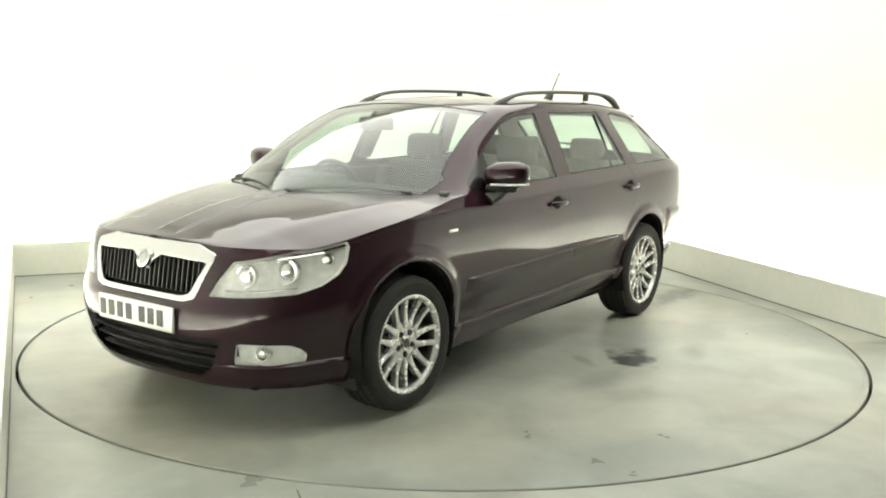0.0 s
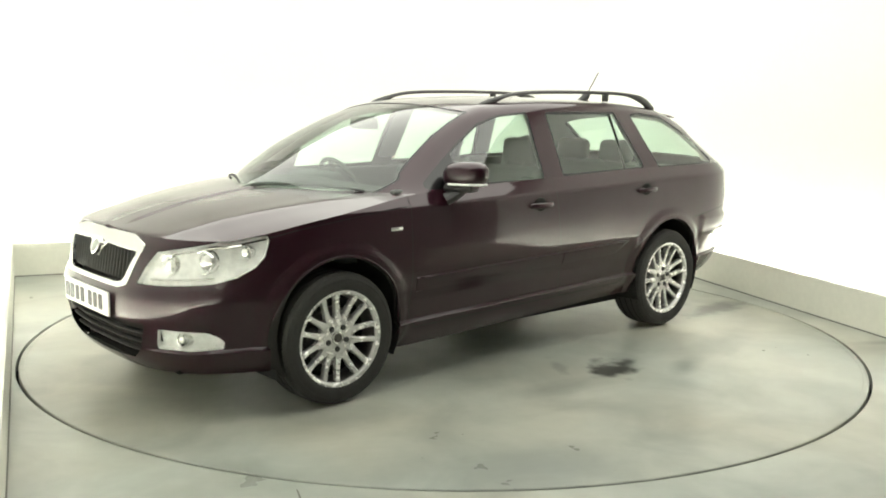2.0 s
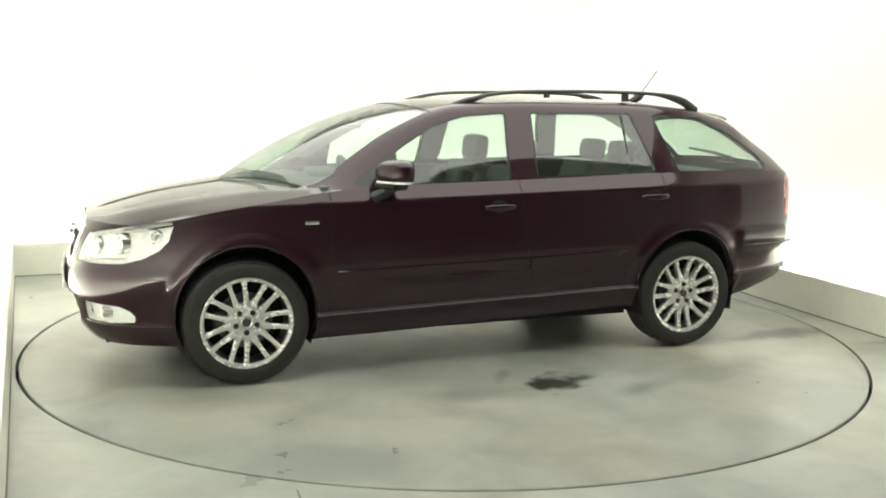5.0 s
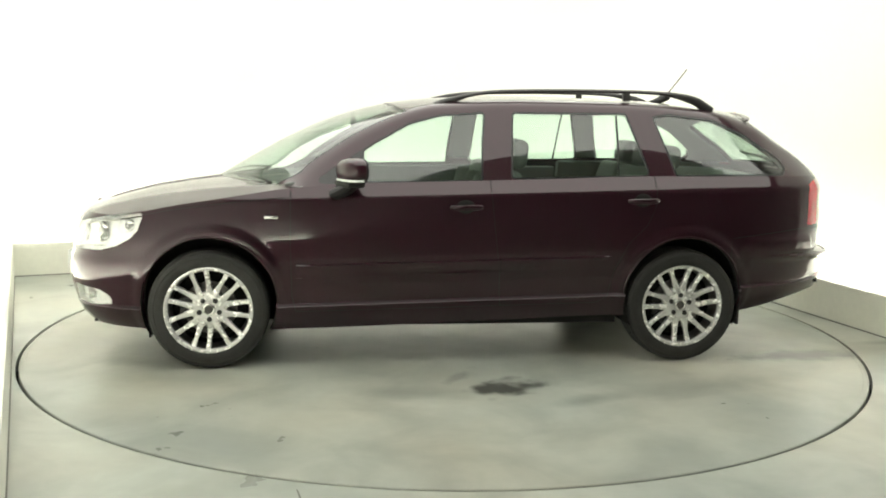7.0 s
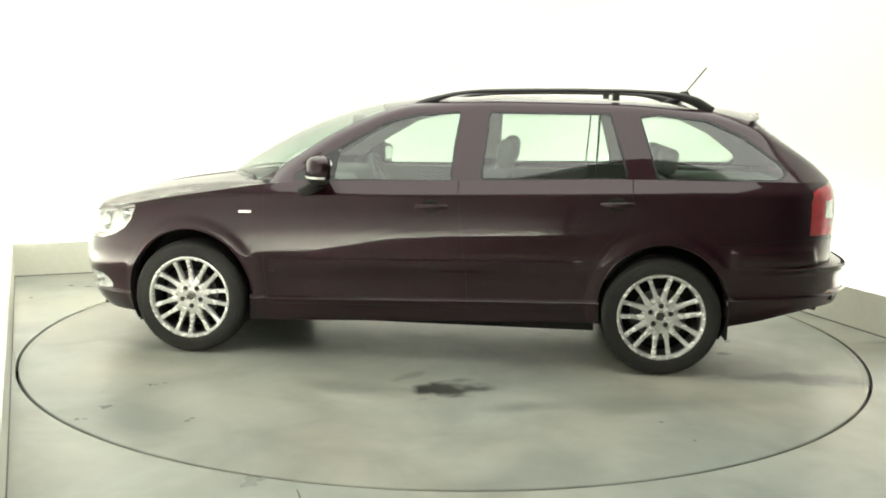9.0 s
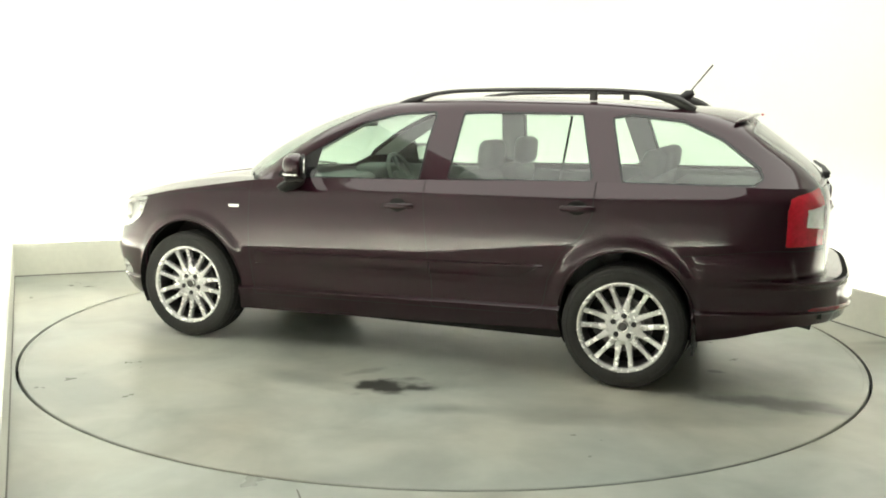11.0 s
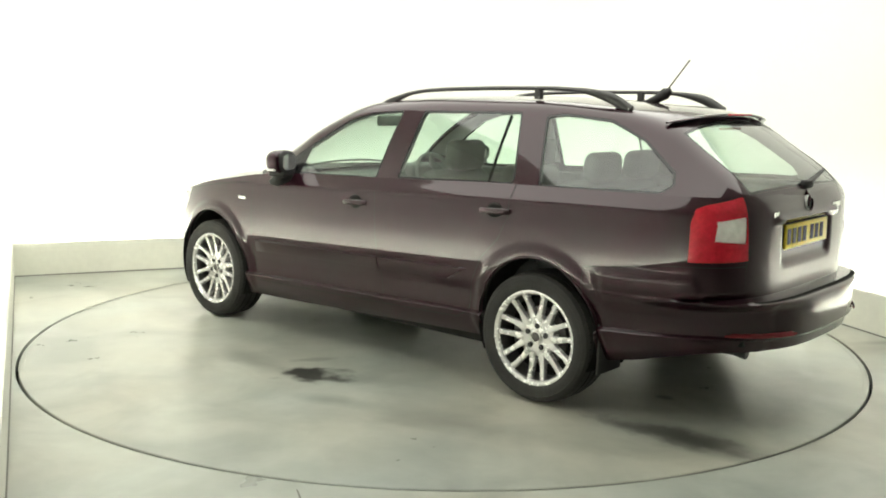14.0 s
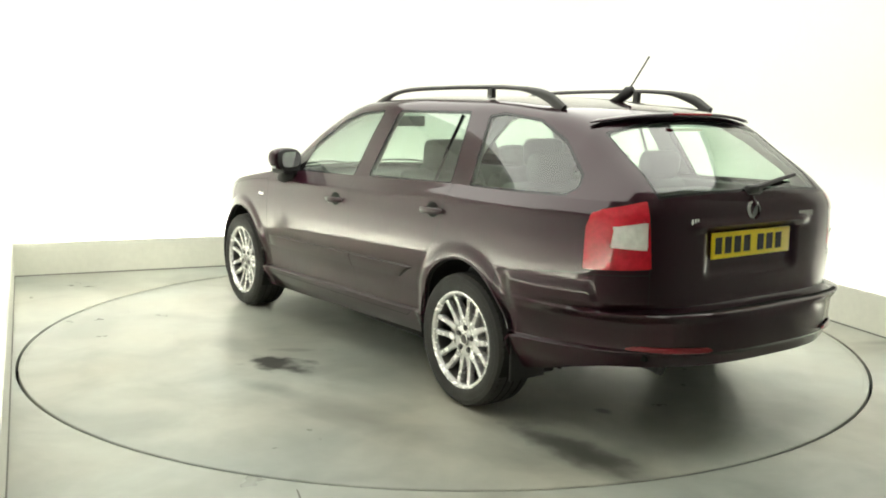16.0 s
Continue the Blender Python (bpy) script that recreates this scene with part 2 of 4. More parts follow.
def split(bm, f):
    """Cuts the faces of bm along f = 0, f a function of the vertices' coordinates."""
    bm.verts.ensure_lookup_table()
    bm.verts.index_update()
    val = f(np.array([v.co for v in bm.verts]))
    val[np.abs(val) < 0.0007] = 0
    value = {v: val[v.index] for v in bm.verts}
    for e in bm.edges[:]:
        a, b = e.verts
        fa, fb = value[a], value[b]
        if fa * fb < 0:
            _, v = bmesh.utils.edge_split(e, a, fa / (fa - fb))
            value[v] = 0.0
    for face in bm.faces[:]:
        signs = [value[v] for v in face.verts]
        if min(signs) < 0 < max(signs):
            part_face(face, value)


def centres(bm):
    return np.array([f.calc_center_median() for f in bm.faces])


def pick(bm, mask, both=False, flip=False, shift=0.0):
    """A new bmesh of the faces in mask: as they are, mirrored to the other side (flip), or both. shift: along the normals."""
    faces = [f for f, m in zip(bm.faces, mask) if m]
    verts, index, lists = [], {}, []
    for f in faces:
        row = []
        for v in f.verts:
            if v not in index:
                index[v] = len(verts)
                verts.append(v.co + v.normal * shift)
            row.append(index[v])
        lists.append(row)
    flipped = [Vector((v.x, -v.y, v.z)) for v in verts]
    if flip:
        return from_lists(flipped, [r[::-1] for r in lists])
    if not both:
        return from_lists(verts, lists)
    n = len(verts)
    out = from_lists(verts + flipped, lists + [[i + n for i in r[::-1]] for r in lists])
    bmesh.ops.remove_doubles(out, verts=[v for v in out.verts if abs(v.co.y) < 1e-3], dist=1e-4)
    return out


def thick(ob, t=0.004):
    m = ob.modifiers.new("thickness", "SOLIDIFY")
    m.thickness, m.offset, m.use_rim = t, -1, False
    return ob


def bowl(bm, mask, depth, flip=False):
    """The faces in mask sunk by depth, with walls up to the outer face round their edge."""
    faces = [f for f, m in zip(bm.faces, mask) if m]
    inner = pick(bm, mask, shift=-depth)
    outer = pick(bm, mask, shift=-0.002)
    inner.verts.ensure_lookup_table()
    outer.verts.ensure_lookup_table()
    rim = [e for e in inner.edges if e.is_boundary]
    made = {}
    for e in rim:
        for v in e.verts:
            if v not in made:
                made[v] = None
    index = {v: i for i, v in enumerate(inner.verts)}
    for v in list(made):
        made[v] = inner.verts.new(outer.verts[index[v]].co)
    for e in rim:
        p, q = e.verts
        inner.faces.new((p, q, made[q], made[p]))
    outer.free()
    if flip:
        for v in inner.verts:
            v.co.y = -v.co.y
        bmesh.ops.reverse_faces(inner, faces=inner.faces[:])
    return inner


# ---- the studio ----
BACK_LEFT, BACK_RIGHT = Vector((-3.40, 1.49)), Vector((1.55, 3.61))
LEFT_DIR, RIGHT_DIR = Vector((0.4135, -0.9105)), Vector((0.324, -0.946))
FRONT_LEFT = BACK_LEFT + LEFT_DIR * 9.0
FRONT_RIGHT = BACK_RIGHT + RIGHT_DIR * 11.2
RIGHT_END = BACK_RIGHT + RIGHT_DIR * 5.4
DISC_R = 2.460


def floor():
    verts, faces = [], []
    n = 160
    for i in range(n):
        a = 2 * math.pi * i / n
        d = Vector((math.cos(a), math.sin(a)))
        verts.append((d.x * DISC_R, d.y * DISC_R, -0.05))
        verts.append((d.x * DISC_R, d.y * DISC_R, 0))
        k = min(7.0 / max(abs(d.x), 1e-6), 9.0 / max(abs(d.y), 1e-6))
        verts.append((d.x * k, d.y * k, 0))
    for i in range(n):
        a, b = 3 * i, 3 * ((i + 1) % n)
        faces += [(a, a + 1, b + 1, b), (a + 1, a + 2, b + 2, b + 1)]
    bm = from_lists(verts, faces)
    bmesh.ops.recalc_face_normals(bm, faces=bm.faces[:])
    ob = part("floor", bm, M_FLOOR, None, smooth=False)
    tagged(ob, "pale grey-green painted concrete floor with damp marks", "floor", kind="structure")
    pit = bmesh.new()
    bmesh.ops.create_circle(pit, cap_ends=True, segments=96, radius=DISC_R + 0.02, matrix=Matrix.Translation((0, 0, -0.055)))
    part("pit", pit, M_PIT, ob, smooth=False)
    for a, b, w in (((-0.53, -2.47), (-0.30, -3.2), 0.007), ((1.52, -2.62), (2.6, -1.95), 0.008)):
        a, b = Vector(a), Vector(b)
        d = (b - a).normalized()
        s = Vector((-d.y, d.x)) * w / 2
        j = from_lists([(*(a + s), 0.002), (*(a - s), 0.002), (*(b - s), 0.002), (*(b + s), 0.002)], [(0, 1, 2, 3)])
        bmesh.ops.recalc_face_normals(j, faces=j.faces[:])
        part("joint", j, M_JOINT_SHADE, ob, smooth=False)


def turntable():
    bm = lathe([(0.0, 0.0), (DISC_R - 0.025, 0.0), (DISC_R - 0.021, -0.003), (DISC_R - 0.021, -0.045), (0.0, -0.045)], 200)
    moved(bm, pose(0, 0, 0, 90, 0, 0))
    bmesh.ops.recalc_face_normals(bm, faces=bm.faces[:])
    top = max(v.co.z for v in bm.verts)
    moved(bm, pose(0, 0, -top))
    ob = part("turntable", bm, M_DISC, None, angle=20)
    ring = lathe([(DISC_R - 0.045, 0.0), (DISC_R - 0.044, 0.0012), (DISC_R - 0.021, 0.0012), (DISC_R - 0.016, -0.002), (DISC_R - 0.0155, -0.03)], 200)
    moved(ring, pose(0, 0, 0, 90, 0, 0))
    if min(v.co.z for v in ring.verts) > -0.01:
        moved(ring, pose(0, 0, 0, 180, 0, 0))
    part("edge_ring", ring, M_DISC, ob, angle=20)
    return tagged(ob, "round grey-green painted turntable with dark oil stains", "turntable")


def wall_run(name, a, b, off, height, thickness, mat, label, kind="structure", z0=0.0):
    """A wall from a to b, its inner face moved outwards by off."""
    d = (b - a).normalized()
    out = Vector((-d.y, d.x))
    if out.dot(-(a + b) / 2) > 0:
        out = -out
    length = (b - a).length
    m = Matrix(((d.x, out.x, 0, a.x), (d.y, out.y, 0, a.y), (0, 0, 1, 0), (0, 0, 0, 1)))
    bm = moved(block(-off - 0.12, length + off + 0.12, off, off + thickness, z0, height, 0.004 if height < 0.5 else 0.0), m)
    bmesh.ops.recalc_face_normals(bm, faces=bm.faces[:])
    ob = part(name, bm, mat, None, smooth=False)
    return tagged(ob, label, name.split("_")[0], kind=kind)


HEIGHT = 3.3


def outward(a, b):
    d = (b - a).normalized()
    o = Vector((-d.y, d.x))
    return d, (o if o.dot((a + b) / 2) > 0 else -o)


def rounded_wall(off, radius, thickness):
    """One white wall round three sides, its corners swept in a wide curve."""
    d1, o1 = outward(FRONT_LEFT, BACK_LEFT)
    d2, o2 = outward(BACK_LEFT, BACK_RIGHT)
    d3, o3 = outward(BACK_RIGHT, RIGHT_END)

    def meet(p, d, q, e):
        k = ((q - p).x * e.y - (q - p).y * e.x) / (d.x * e.y - d.y * e.x)
        return p + d * k

    c1 = meet(FRONT_LEFT + o1 * off, d1, BACK_LEFT + o2 * off, d2)
    c2 = meet(BACK_LEFT + o2 * off, d2, BACK_RIGHT + o3 * off, d3)
    line = [FRONT_LEFT + o1 * off]
    for c, d, e in ((c1, d1, d2), (c2, d2, d3)):
        for t in np.linspace(0, 1, 17):
            p, q = c - d * radius, c + e * radius
            line.append(p * (1 - t) ** 2 + c * (2 * t * (1 - t)) + q * t * t)
    line.append(RIGHT_END + o3 * off)
    verts, faces = [], []
    n = len(line)
    for i, p in enumerate(line):
        d = (line[min(i + 1, n - 1)] - line[max(i - 1, 0)]).normalized()
        o = Vector((-d.y, d.x))
        for q, z in ((p, 0.0), (p, HEIGHT), (p + o * thickness, HEIGHT), (p + o * thickness, 0.0)):
            verts.append((q.x, q.y, z))
    for i in range(n - 1):
        for k in range(4):
            a, b = 4 * i + k, 4 * i + (k + 1) % 4
            faces.append((a, b, b + 4, a + 4))
    bm = from_lists(verts, faces)
    bmesh.ops.recalc_face_normals(bm, faces=bm.faces[:])
    ob = part("wall_back", bm, M_WALL, None, angle=40)
    return tagged(ob, "smooth bright white studio wall with swept corners", "wall", kind="structure")


def studio():
    rounded_wall(0.32, 0.9, 0.12)
    for side, a, b in (("back", BACK_LEFT, BACK_RIGHT), ("left", BACK_LEFT, FRONT_LEFT), ("right", BACK_RIGHT, RIGHT_END)):
        ob = wall_run("kerb_" + side, a, b, 0.0, 0.262, 0.03, M_KERB, "low cream painted board along the studio floor")
        ob["category"] = "kerb"
        d, out = outward(a, b)
        length = (b - a).length
        m = Matrix(((d.x, out.x, 0, a.x), (d.y, out.y, 0, a.y), (0, 0, 1, 0), (0, 0, 0, 1)))
        # a thin dark strip stands in for the shadow line under the board
        seal = moved(block(0.0, length, -0.006, 0.0, 0.0, 0.007), m)
        bmesh.ops.recalc_face_normals(seal, faces=seal.faces[:])
        part("kerb_shadow_line", seal, M_JOINT_SHADE, ob, smooth=False)
        tube = moved(block(0.1, length - 0.3, 0.08, 0.14, 0.10, 0.14, 0.012), m)
        bmesh.ops.recalc_face_normals(tube, faces=tube.faces[:])
        tagged(part("light_tube", tube, M_TROUGH_RIGHT if side == "right" else M_TROUGH, None), "glowing white light tube hidden behind the low board", "light")
    # Two unseen grey surfaces, added to set how dark the car's reflections are.
    wall_run("wall_right", RIGHT_END, FRONT_RIGHT, 0.32, HEIGHT, 0.1, M_DARK, "unseen grey screen beside the open end, added to dim reflections")
    wall_run("wall_front", FRONT_LEFT, FRONT_RIGHT, 0.3, HEIGHT, 0.1, M_DARK, "unseen grey screen closing the open end, added to dim reflections")
    bm = block(-8, 8, -12, 8, HEIGHT, HEIGHT + 0.1)
    tagged(part("ceiling", bm, M_CEIL, None, smooth=False), "plain grey studio ceiling", "ceiling", kind="structure")
    base = new("ceiling_light")
    base.matrix_basis = pose(0.15, 0.15, HEIGHT - 0.12, 0, 0, 23.2)
    tagged(base, "large white glowing softbox under the ceiling", "ceiling light")
    w, l = 2.5, 2.6
    part("frame", merged(block(-w, w, -l, -l + 0.05, 0, 0.1), block(-w, w, l - 0.05, l, 0, 0.1), block(-w, -w + 0.05, -l + 0.05, l - 0.05, 0, 0.1), block(w - 0.05, w, -l + 0.05, l - 0.05, 0, 0.1)), M_ALLOY, base, smooth=False)
    part("diffuser", block(-w + 0.05, w - 0.05, -l + 0.05, l - 0.05, 0.01, 0.05), M_PANEL, base, smooth=False)


# ---- the car: its outer form ----
AXLE_F, AXLE_R, HUB_Z, TYRE_R = 1.294, -1.294, 0.317, 0.317
CAP_F, CAP_R, N_F, N_R = 0.90, -1.20, 3.25, 5.1
WEDGE = 0.026
nose_x = curve((0.14, 1.954), (0.2, 2.044), (0.28, 2.094), (0.36, 2.120), (0.45, 2.137), (0.52, 2.132), (0.6, 2.104), (0.7, 2.082), (0.76, 2.059), (0.8, 2.024), (0.86, 1.924))
tail_x = curve((0.2, -2.22), (0.30, -2.30), (0.36, -2.345), (0.42, -2.366), (0.435, -2.38), (0.54, -2.376), (0.585, -2.362), (0.598, -2.335), (0.606, -2.255), (0.65, -2.242), (0.8, -2.239), (0.93, -2.236), (1.0, -2.225), (1.06, -2.195))
tail_n = curve((0.2, 3.0), (0.55, 3.1), (0.64, 4.8), (1.2, 5.1))
half_w = curve((0.12, 0.70), (0.2, 0.772), (0.28, 0.826), (0.335, 0.850), (0.352, 0.855), (0.366, 0.834), (0.45, 0.843), (0.54, 0.864), (0.62, 0.8715), (0.7, 0.8715), (0.8, 0.867), (0.88, 0.859), (0.925, 0.854), (0.94, 0.844), (0.98, 0.814), (1.03, 0.778))
low_z = curve((2.2, 0.19), (1.6, 0.195), (0.95, 0.195), (-0.1, 0.225), (-0.97, 0.255), (-1.6, 0.25), (-1.85, 0.29), (-2.0, 0.335), (-2.15, 0.365), (-2.4, 0.375))
belt_z = curve((2.2, 0.80), (2.05, 0.80), (1.9, 0.80), (1.75, 0.825), (1.6, 0.86), (1.44, 0.885), (1.29, 0.905), (1.1, 0.93), (0.9, 0.955), (0.5, 0.985), (0.0, 1.0), (-0.5, 1.015), (-1.1, 1.035), (-1.8, 1.04), (-2.4, 1.04))
hood_z = curve((2.12, 0.79), (2.05, 0.805), (1.95, 0.83), (1.83, 0.865), (1.656, 0.908), (1.48, 0.938), (1.307, 0.962), (1.168, 0.98), (0.8, 1.0))
roof_z = curve((1.32, 0.97), (1.10, 1.10), (0.9, 1.21), (0.7, 1.30), (0.5, 1.367), (0.3, 1.414), (0.0, 1.447), (-0.5, 1.462), (-1.0, 1.458), (-1.5, 1.429), (-1.79, 1.392), (-1.835, 1.358), (-1.964, 1.265), (-2.1, 1.160), (-2.2, 1.07), (-2.25, 1.0))
rail_z = curve((1.32, 0.86), (1.0, 0.93), (0.846, 1.0), (0.69, 1.108), (0.536, 1.212), (0.382, 1.295), (0.229, 1.362), (0.077, 1.402), (-0.5, 1.433), (-1.0, 1.431), (-1.5, 1.396), (-1.78, 1.320), (-1.95, 1.215), (-2.1, 1.115), (-2.25, 0.96))
rail_y = curve((1.32, 0.10), (1.25, 0.34), (1.15, 0.52), (1.0, 0.66), (0.846, 0.715), (0.69, 0.682), (0.536, 0.650), (0.382, 0.620), (0.229, 0.600), (0.077, 0.586), (-0.5, 0.580), (-1.0, 0.575), (-1.5, 0.560), (-1.78, 0.545), (-2.0, 0.560), (-2.15, 0.57), (-2.25, 0.55))
ARCH_F, ARCH_R = (1.287, 0.357, 0.350), (-1.297, 0.372, 0.336)


def arch(x, z, a):
    return np.hypot(x - a[0], z - a[1]) - a[2]


def columns(count=340):
    """The columns of the lower body, evenly spaced round the half plan: the cap they lie on and their parameter."""
    dense = [("f", a) for a in np.linspace(0, math.pi / 2, 900)] + [("s", x) for x in np.linspace(CAP_F, CAP_R, 300)[1:-1]] + [("r", a) for a in np.linspace(math.pi / 2, 0, 900)]
    pts = np.array([plan(k, a, 0.55)[:2] for k, a in dense])
    run = np.concatenate([[0], np.cumsum(np.hypot(*np.diff(pts, axis=0).T))])
    return [dense[np.searchsorted(run, s)] if 0 < s < run[-1] else dense[0 if s <= 0 else -1] for s in np.linspace(0, run[-1], count)]


def plan(kind, a, z):
    """The point of the plan outline at height z."""
    if kind == "f":
        x = CAP_F + (float(nose_x(z)) - CAP_F) * max(math.cos(a), 0) ** (2 / N_F)
        k = math.sin(a) ** (2 / N_F)
    elif kind == "r":
        n = float(tail_n(z))
        x = CAP_R + (float(tail_x(z)) - CAP_R) * max(math.cos(a), 0) ** (2 / n)
        k = math.sin(a) ** (2 / n)
    else:
        x, k = a, 1.0
    y = float(half_w(z + WEDGE * x - ledge_rise(x) * step(z, 0.56, 0.44))) * k
    return x, y


def ledge_rise(x):
    """How far the sill's ledge climbs on the rear bumper."""
    return 0.024 * step(x, -1.40, -1.66)


def step(x, a, b):
    t = min(max((x - a) / (b - a), 0), 1)
    return t * t * (3 - 2 * t)


def shaped(x, y, z):
    """Flares over the wheels, the rear bumper's shoulder, the number plate's recess in the tailgate."""
    for a in (ARCH_F, ARCH_R):
        d = arch(x, z, a)
        if d < 0.09 and y > 0.5:
            y += 0.013 * step(d, 0.072, 0.024)
    if x < -1.6:
        line = 0.60 + 0.105 * step(x, -2.105, -2.06)
        y += 0.015 * step(z, line + 0.008, line - 0.022) * step(x, -1.62, -1.68) * (1 if y > 0.5 else 0)
        if y < 0.45 and x < -2.1:
            x += 0.020 * step(y, 0.305, 0.275) * step(z, 0.71, 0.745) * step(z, 0.925, 0.905)
            x -= 0.016 * step(y, 0.42, 0.34) * step(z, 0.905, 0.925) * step(z, 0.955, 0.935)
    return x, y, z


def levels(x, z0, z1, rows):
    """Heights of the rows of a column: close together at the sill's ledge and at the bumper's shoulder."""
    ledge = 0.352 - WEDGE * x + ledge_rise(x)
    stops = [(z0, 0.0), (ledge - 0.004, 0.13), (ledge + 0.020, 0.22), (0.555, 0.42), (0.67, 0.68), (z1, 1.0)]
    f, h = np.array([s[1] for s in stops]), np.array([s[0] for s in stops])
    at = np.round(f * rows) / rows
    return [float(np.interp(j / rows, at, h)) for j in range(rows + 1)]


def lower_body(inset=0.0, count=340, rows=84):
    verts, faces = [], []
    for kind, a in columns(count):
        x0, y0 = plan(kind, a, 0.55)
        z0, z1 = float(low_z(x0)), float(belt_z(x0))
        for j, z in enumerate(levels(x0, z0, z1, rows)):
            x, y = plan(kind, a, z)
            x, y, z = shaped(x, y, z)
            if inset:
                x -= inset * (1 if x > 1.2 else -1 if x < -1.5 else 0)
                y = max(y - inset, 0)
                z -= inset * 0.6 * j / rows
            verts.append((x, y, z))
    n = rows + 1
    for i in range(count - 1):
        for j in range(rows):
            a = i * n + j
            faces.append((a, a + 1, a + n + 1, a + n))
    bm = from_lists(verts, faces)
    bm.normal_update()
    if sum(f.normal.y for f in bm.faces) < 0:
        bmesh.ops.reverse_faces(bm, faces=bm.faces[:])
    return bm


def hood_surface(count=340, rows=84):
    verts, faces = [], []
    cols = [c for c in columns(count) if plan(c[0], c[1], 0.55)[0] > 0.80]
    for kind, a in cols:
        x0, _ = plan(kind, a, 0.55)
        z1 = float(belt_z(x0))
        x, y1 = plan(kind, a, z1)
        for j in range(rows + 1):
            t = j / rows
            y = y1 * (1 - t)
            k = (y / y1) if y1 > 1e-6 else 0
            zc = max(float(hood_z(x)), z1)
            z = z1 + (zc - z1) * (1 - k ** 2.6)
            crease = 0.46 + 0.23 * (1.98 - x)
            z += 0.004 * math.exp(-((y - crease) / 0.07) ** 2) * step(x, 2.0, 1.85) + 0.007 * step(y, 0.088, 0.062) * step(x, 1.99, 1.90)
            verts.append((x, y, z))
    n = rows + 1
    for i in range(len(cols) - 1):
        for j in range(rows):
            a = i * n + j
            faces.append((a, a + 1, a + n + 1, a + n))
    bm = from_lists(verts, faces)
    bmesh.ops.dissolve_degenerate(bm, dist=1e-6, edges=bm.edges[:])
    bm.normal_update()
    if sum(f.normal.z for f in bm.faces) < 0:
        bmesh.ops.reverse_faces(bm, faces=bm.faces[:])
    return bm


def base_y(x):
    """Half width of the glasshouse at the belt."""
    z = float(belt_z(x)) - 0.012
    if x > CAP_F:
        k = (1 - ((x - CAP_F) / (float(nose_x(0.6)) - CAP_F)) ** N_F) ** (1 / N_F)
    elif x < CAP_R:
        k = max(1 - ((x - CAP_R) / (float(tail_x(z)) - CAP_R)) ** N_R, 0) ** (1 / N_R)
    else:
        k = 1
    return (float(half_w(z + WEDGE * x)) - 0.004) * k


def glasshouse(stations=190):
    verts, faces = [], []
    xs = np.concatenate([np.linspace(1.32, -1.7, stations), np.linspace(-1.71, -2.245, 60)])
    side, bend, top = 26, 8, 22
    n = side + bend + top
    for x in xs:
        x = float(x)
        zb, zc, zr = float(belt_z(x)) - 0.012, float(rail_z(x)), float(roof_z(x))
        yb, yc = base_y(x), float(rail_y(x))
        if x > 0.80:
            yb = min(yb, yc + (yb - yc) * step(x, 1.1, 0.80) + 0.02)
            zb = min(zb, zc - 0.03)
        if x < -2.0:
            yc = min(yc, yb - 0.03)
            zb = min(zb, zc - 0.02)
        P0, P1 = Vector((yb, zb)), Vector((yc, zc))
        crown = lambda y: zr - (zr - zc) * (y / yc) ** 2.3
        r = min(0.06, (P1 - P0).length * 0.45)
        A = P1 + (P0 - P1).normalized() * r
        yB = yc - min(0.07, yc * 0.4)
        B = Vector((yB, crown(yB)))
        bow = (P1 - P0).length
        nrm = Vector((P1.y - P0.y, -(P1.x - P0.x))).normalized()
        row = []
        for k in range(side):
            t = k / side
            q = P0.lerp(A, t)
            row.append(q + nrm * (0.10 * bow * bow * t * (1 - t) * 0.5))
        for k in range(bend):
            t = k / bend
            row.append(A * (1 - t) ** 2 + P1 * (2 * t * (1 - t)) + B * t * t)
        for k in range(top):
            y = yB * (1 - k / (top - 1))
            row.append(Vector((y, crown(y))))
        verts += [(x, q.x, q.y) for q in row]
    for i in range(len(xs) - 1):
        for k in range(n - 1):
            a = i * n + k
            faces.append((a, a + 1, a + n + 1, a + n))
    bm = from_lists(verts, faces)
    bm.normal_update()
    if sum(f.normal.z for f in bm.faces) < 0:
        bmesh.ops.reverse_faces(bm, faces=bm.faces[:])
    return bm


def turn_f(x, y):
    return np.arctan2(y, x - CAP_F) * 1.25


def turn_r(x, y):
    return np.arctan2(y, -(x - CAP_R)) * 1.15


def on_front(points):
    return [(float(turn_f(np.float64(x), np.float64(y))), z) for x, y, z in points]


def on_rear(points):
    return [(float(turn_r(np.float64(x), np.float64(y))), z) for x, y, z in points]


HEADLIGHT = outline(on_front(((2.071, 0.407, 0.605), (2.048, 0.442, 0.671), (2.006, 0.486, 0.742), (1.891, 0.638, 0.776), (1.782, 0.713, 0.802), (1.645, 0.79, 0.818), (1.632, 0.79, 0.80), (1.655, 0.795, 0.735), (1.70, 0.79, 0.69), (1.774, 0.76, 0.648), (1.866, 0.709, 0.620), (2.0, 0.565, 0.608))), 0.005)
FOGLIGHT = outline(on_front(((2.04, 0.535, 0.405), (2.035, 0.512, 0.322), (1.934, 0.633, 0.318), (1.825, 0.712, 0.327), (1.822, 0.716, 0.348), (1.842, 0.710, 0.372), (1.89, 0.688, 0.394))), 0.006)
TAILLIGHT = outline(on_rear(((-2.045, 0.810, 0.771), (-2.045, 0.800, 0.938), (-2.054, 0.781, 0.988), (-2.08, 0.748, 1.005), (-2.165, 0.605, 1.036), (-2.18, 0.602, 1.036), (-2.212, 0.599, 0.775))), 0.004)
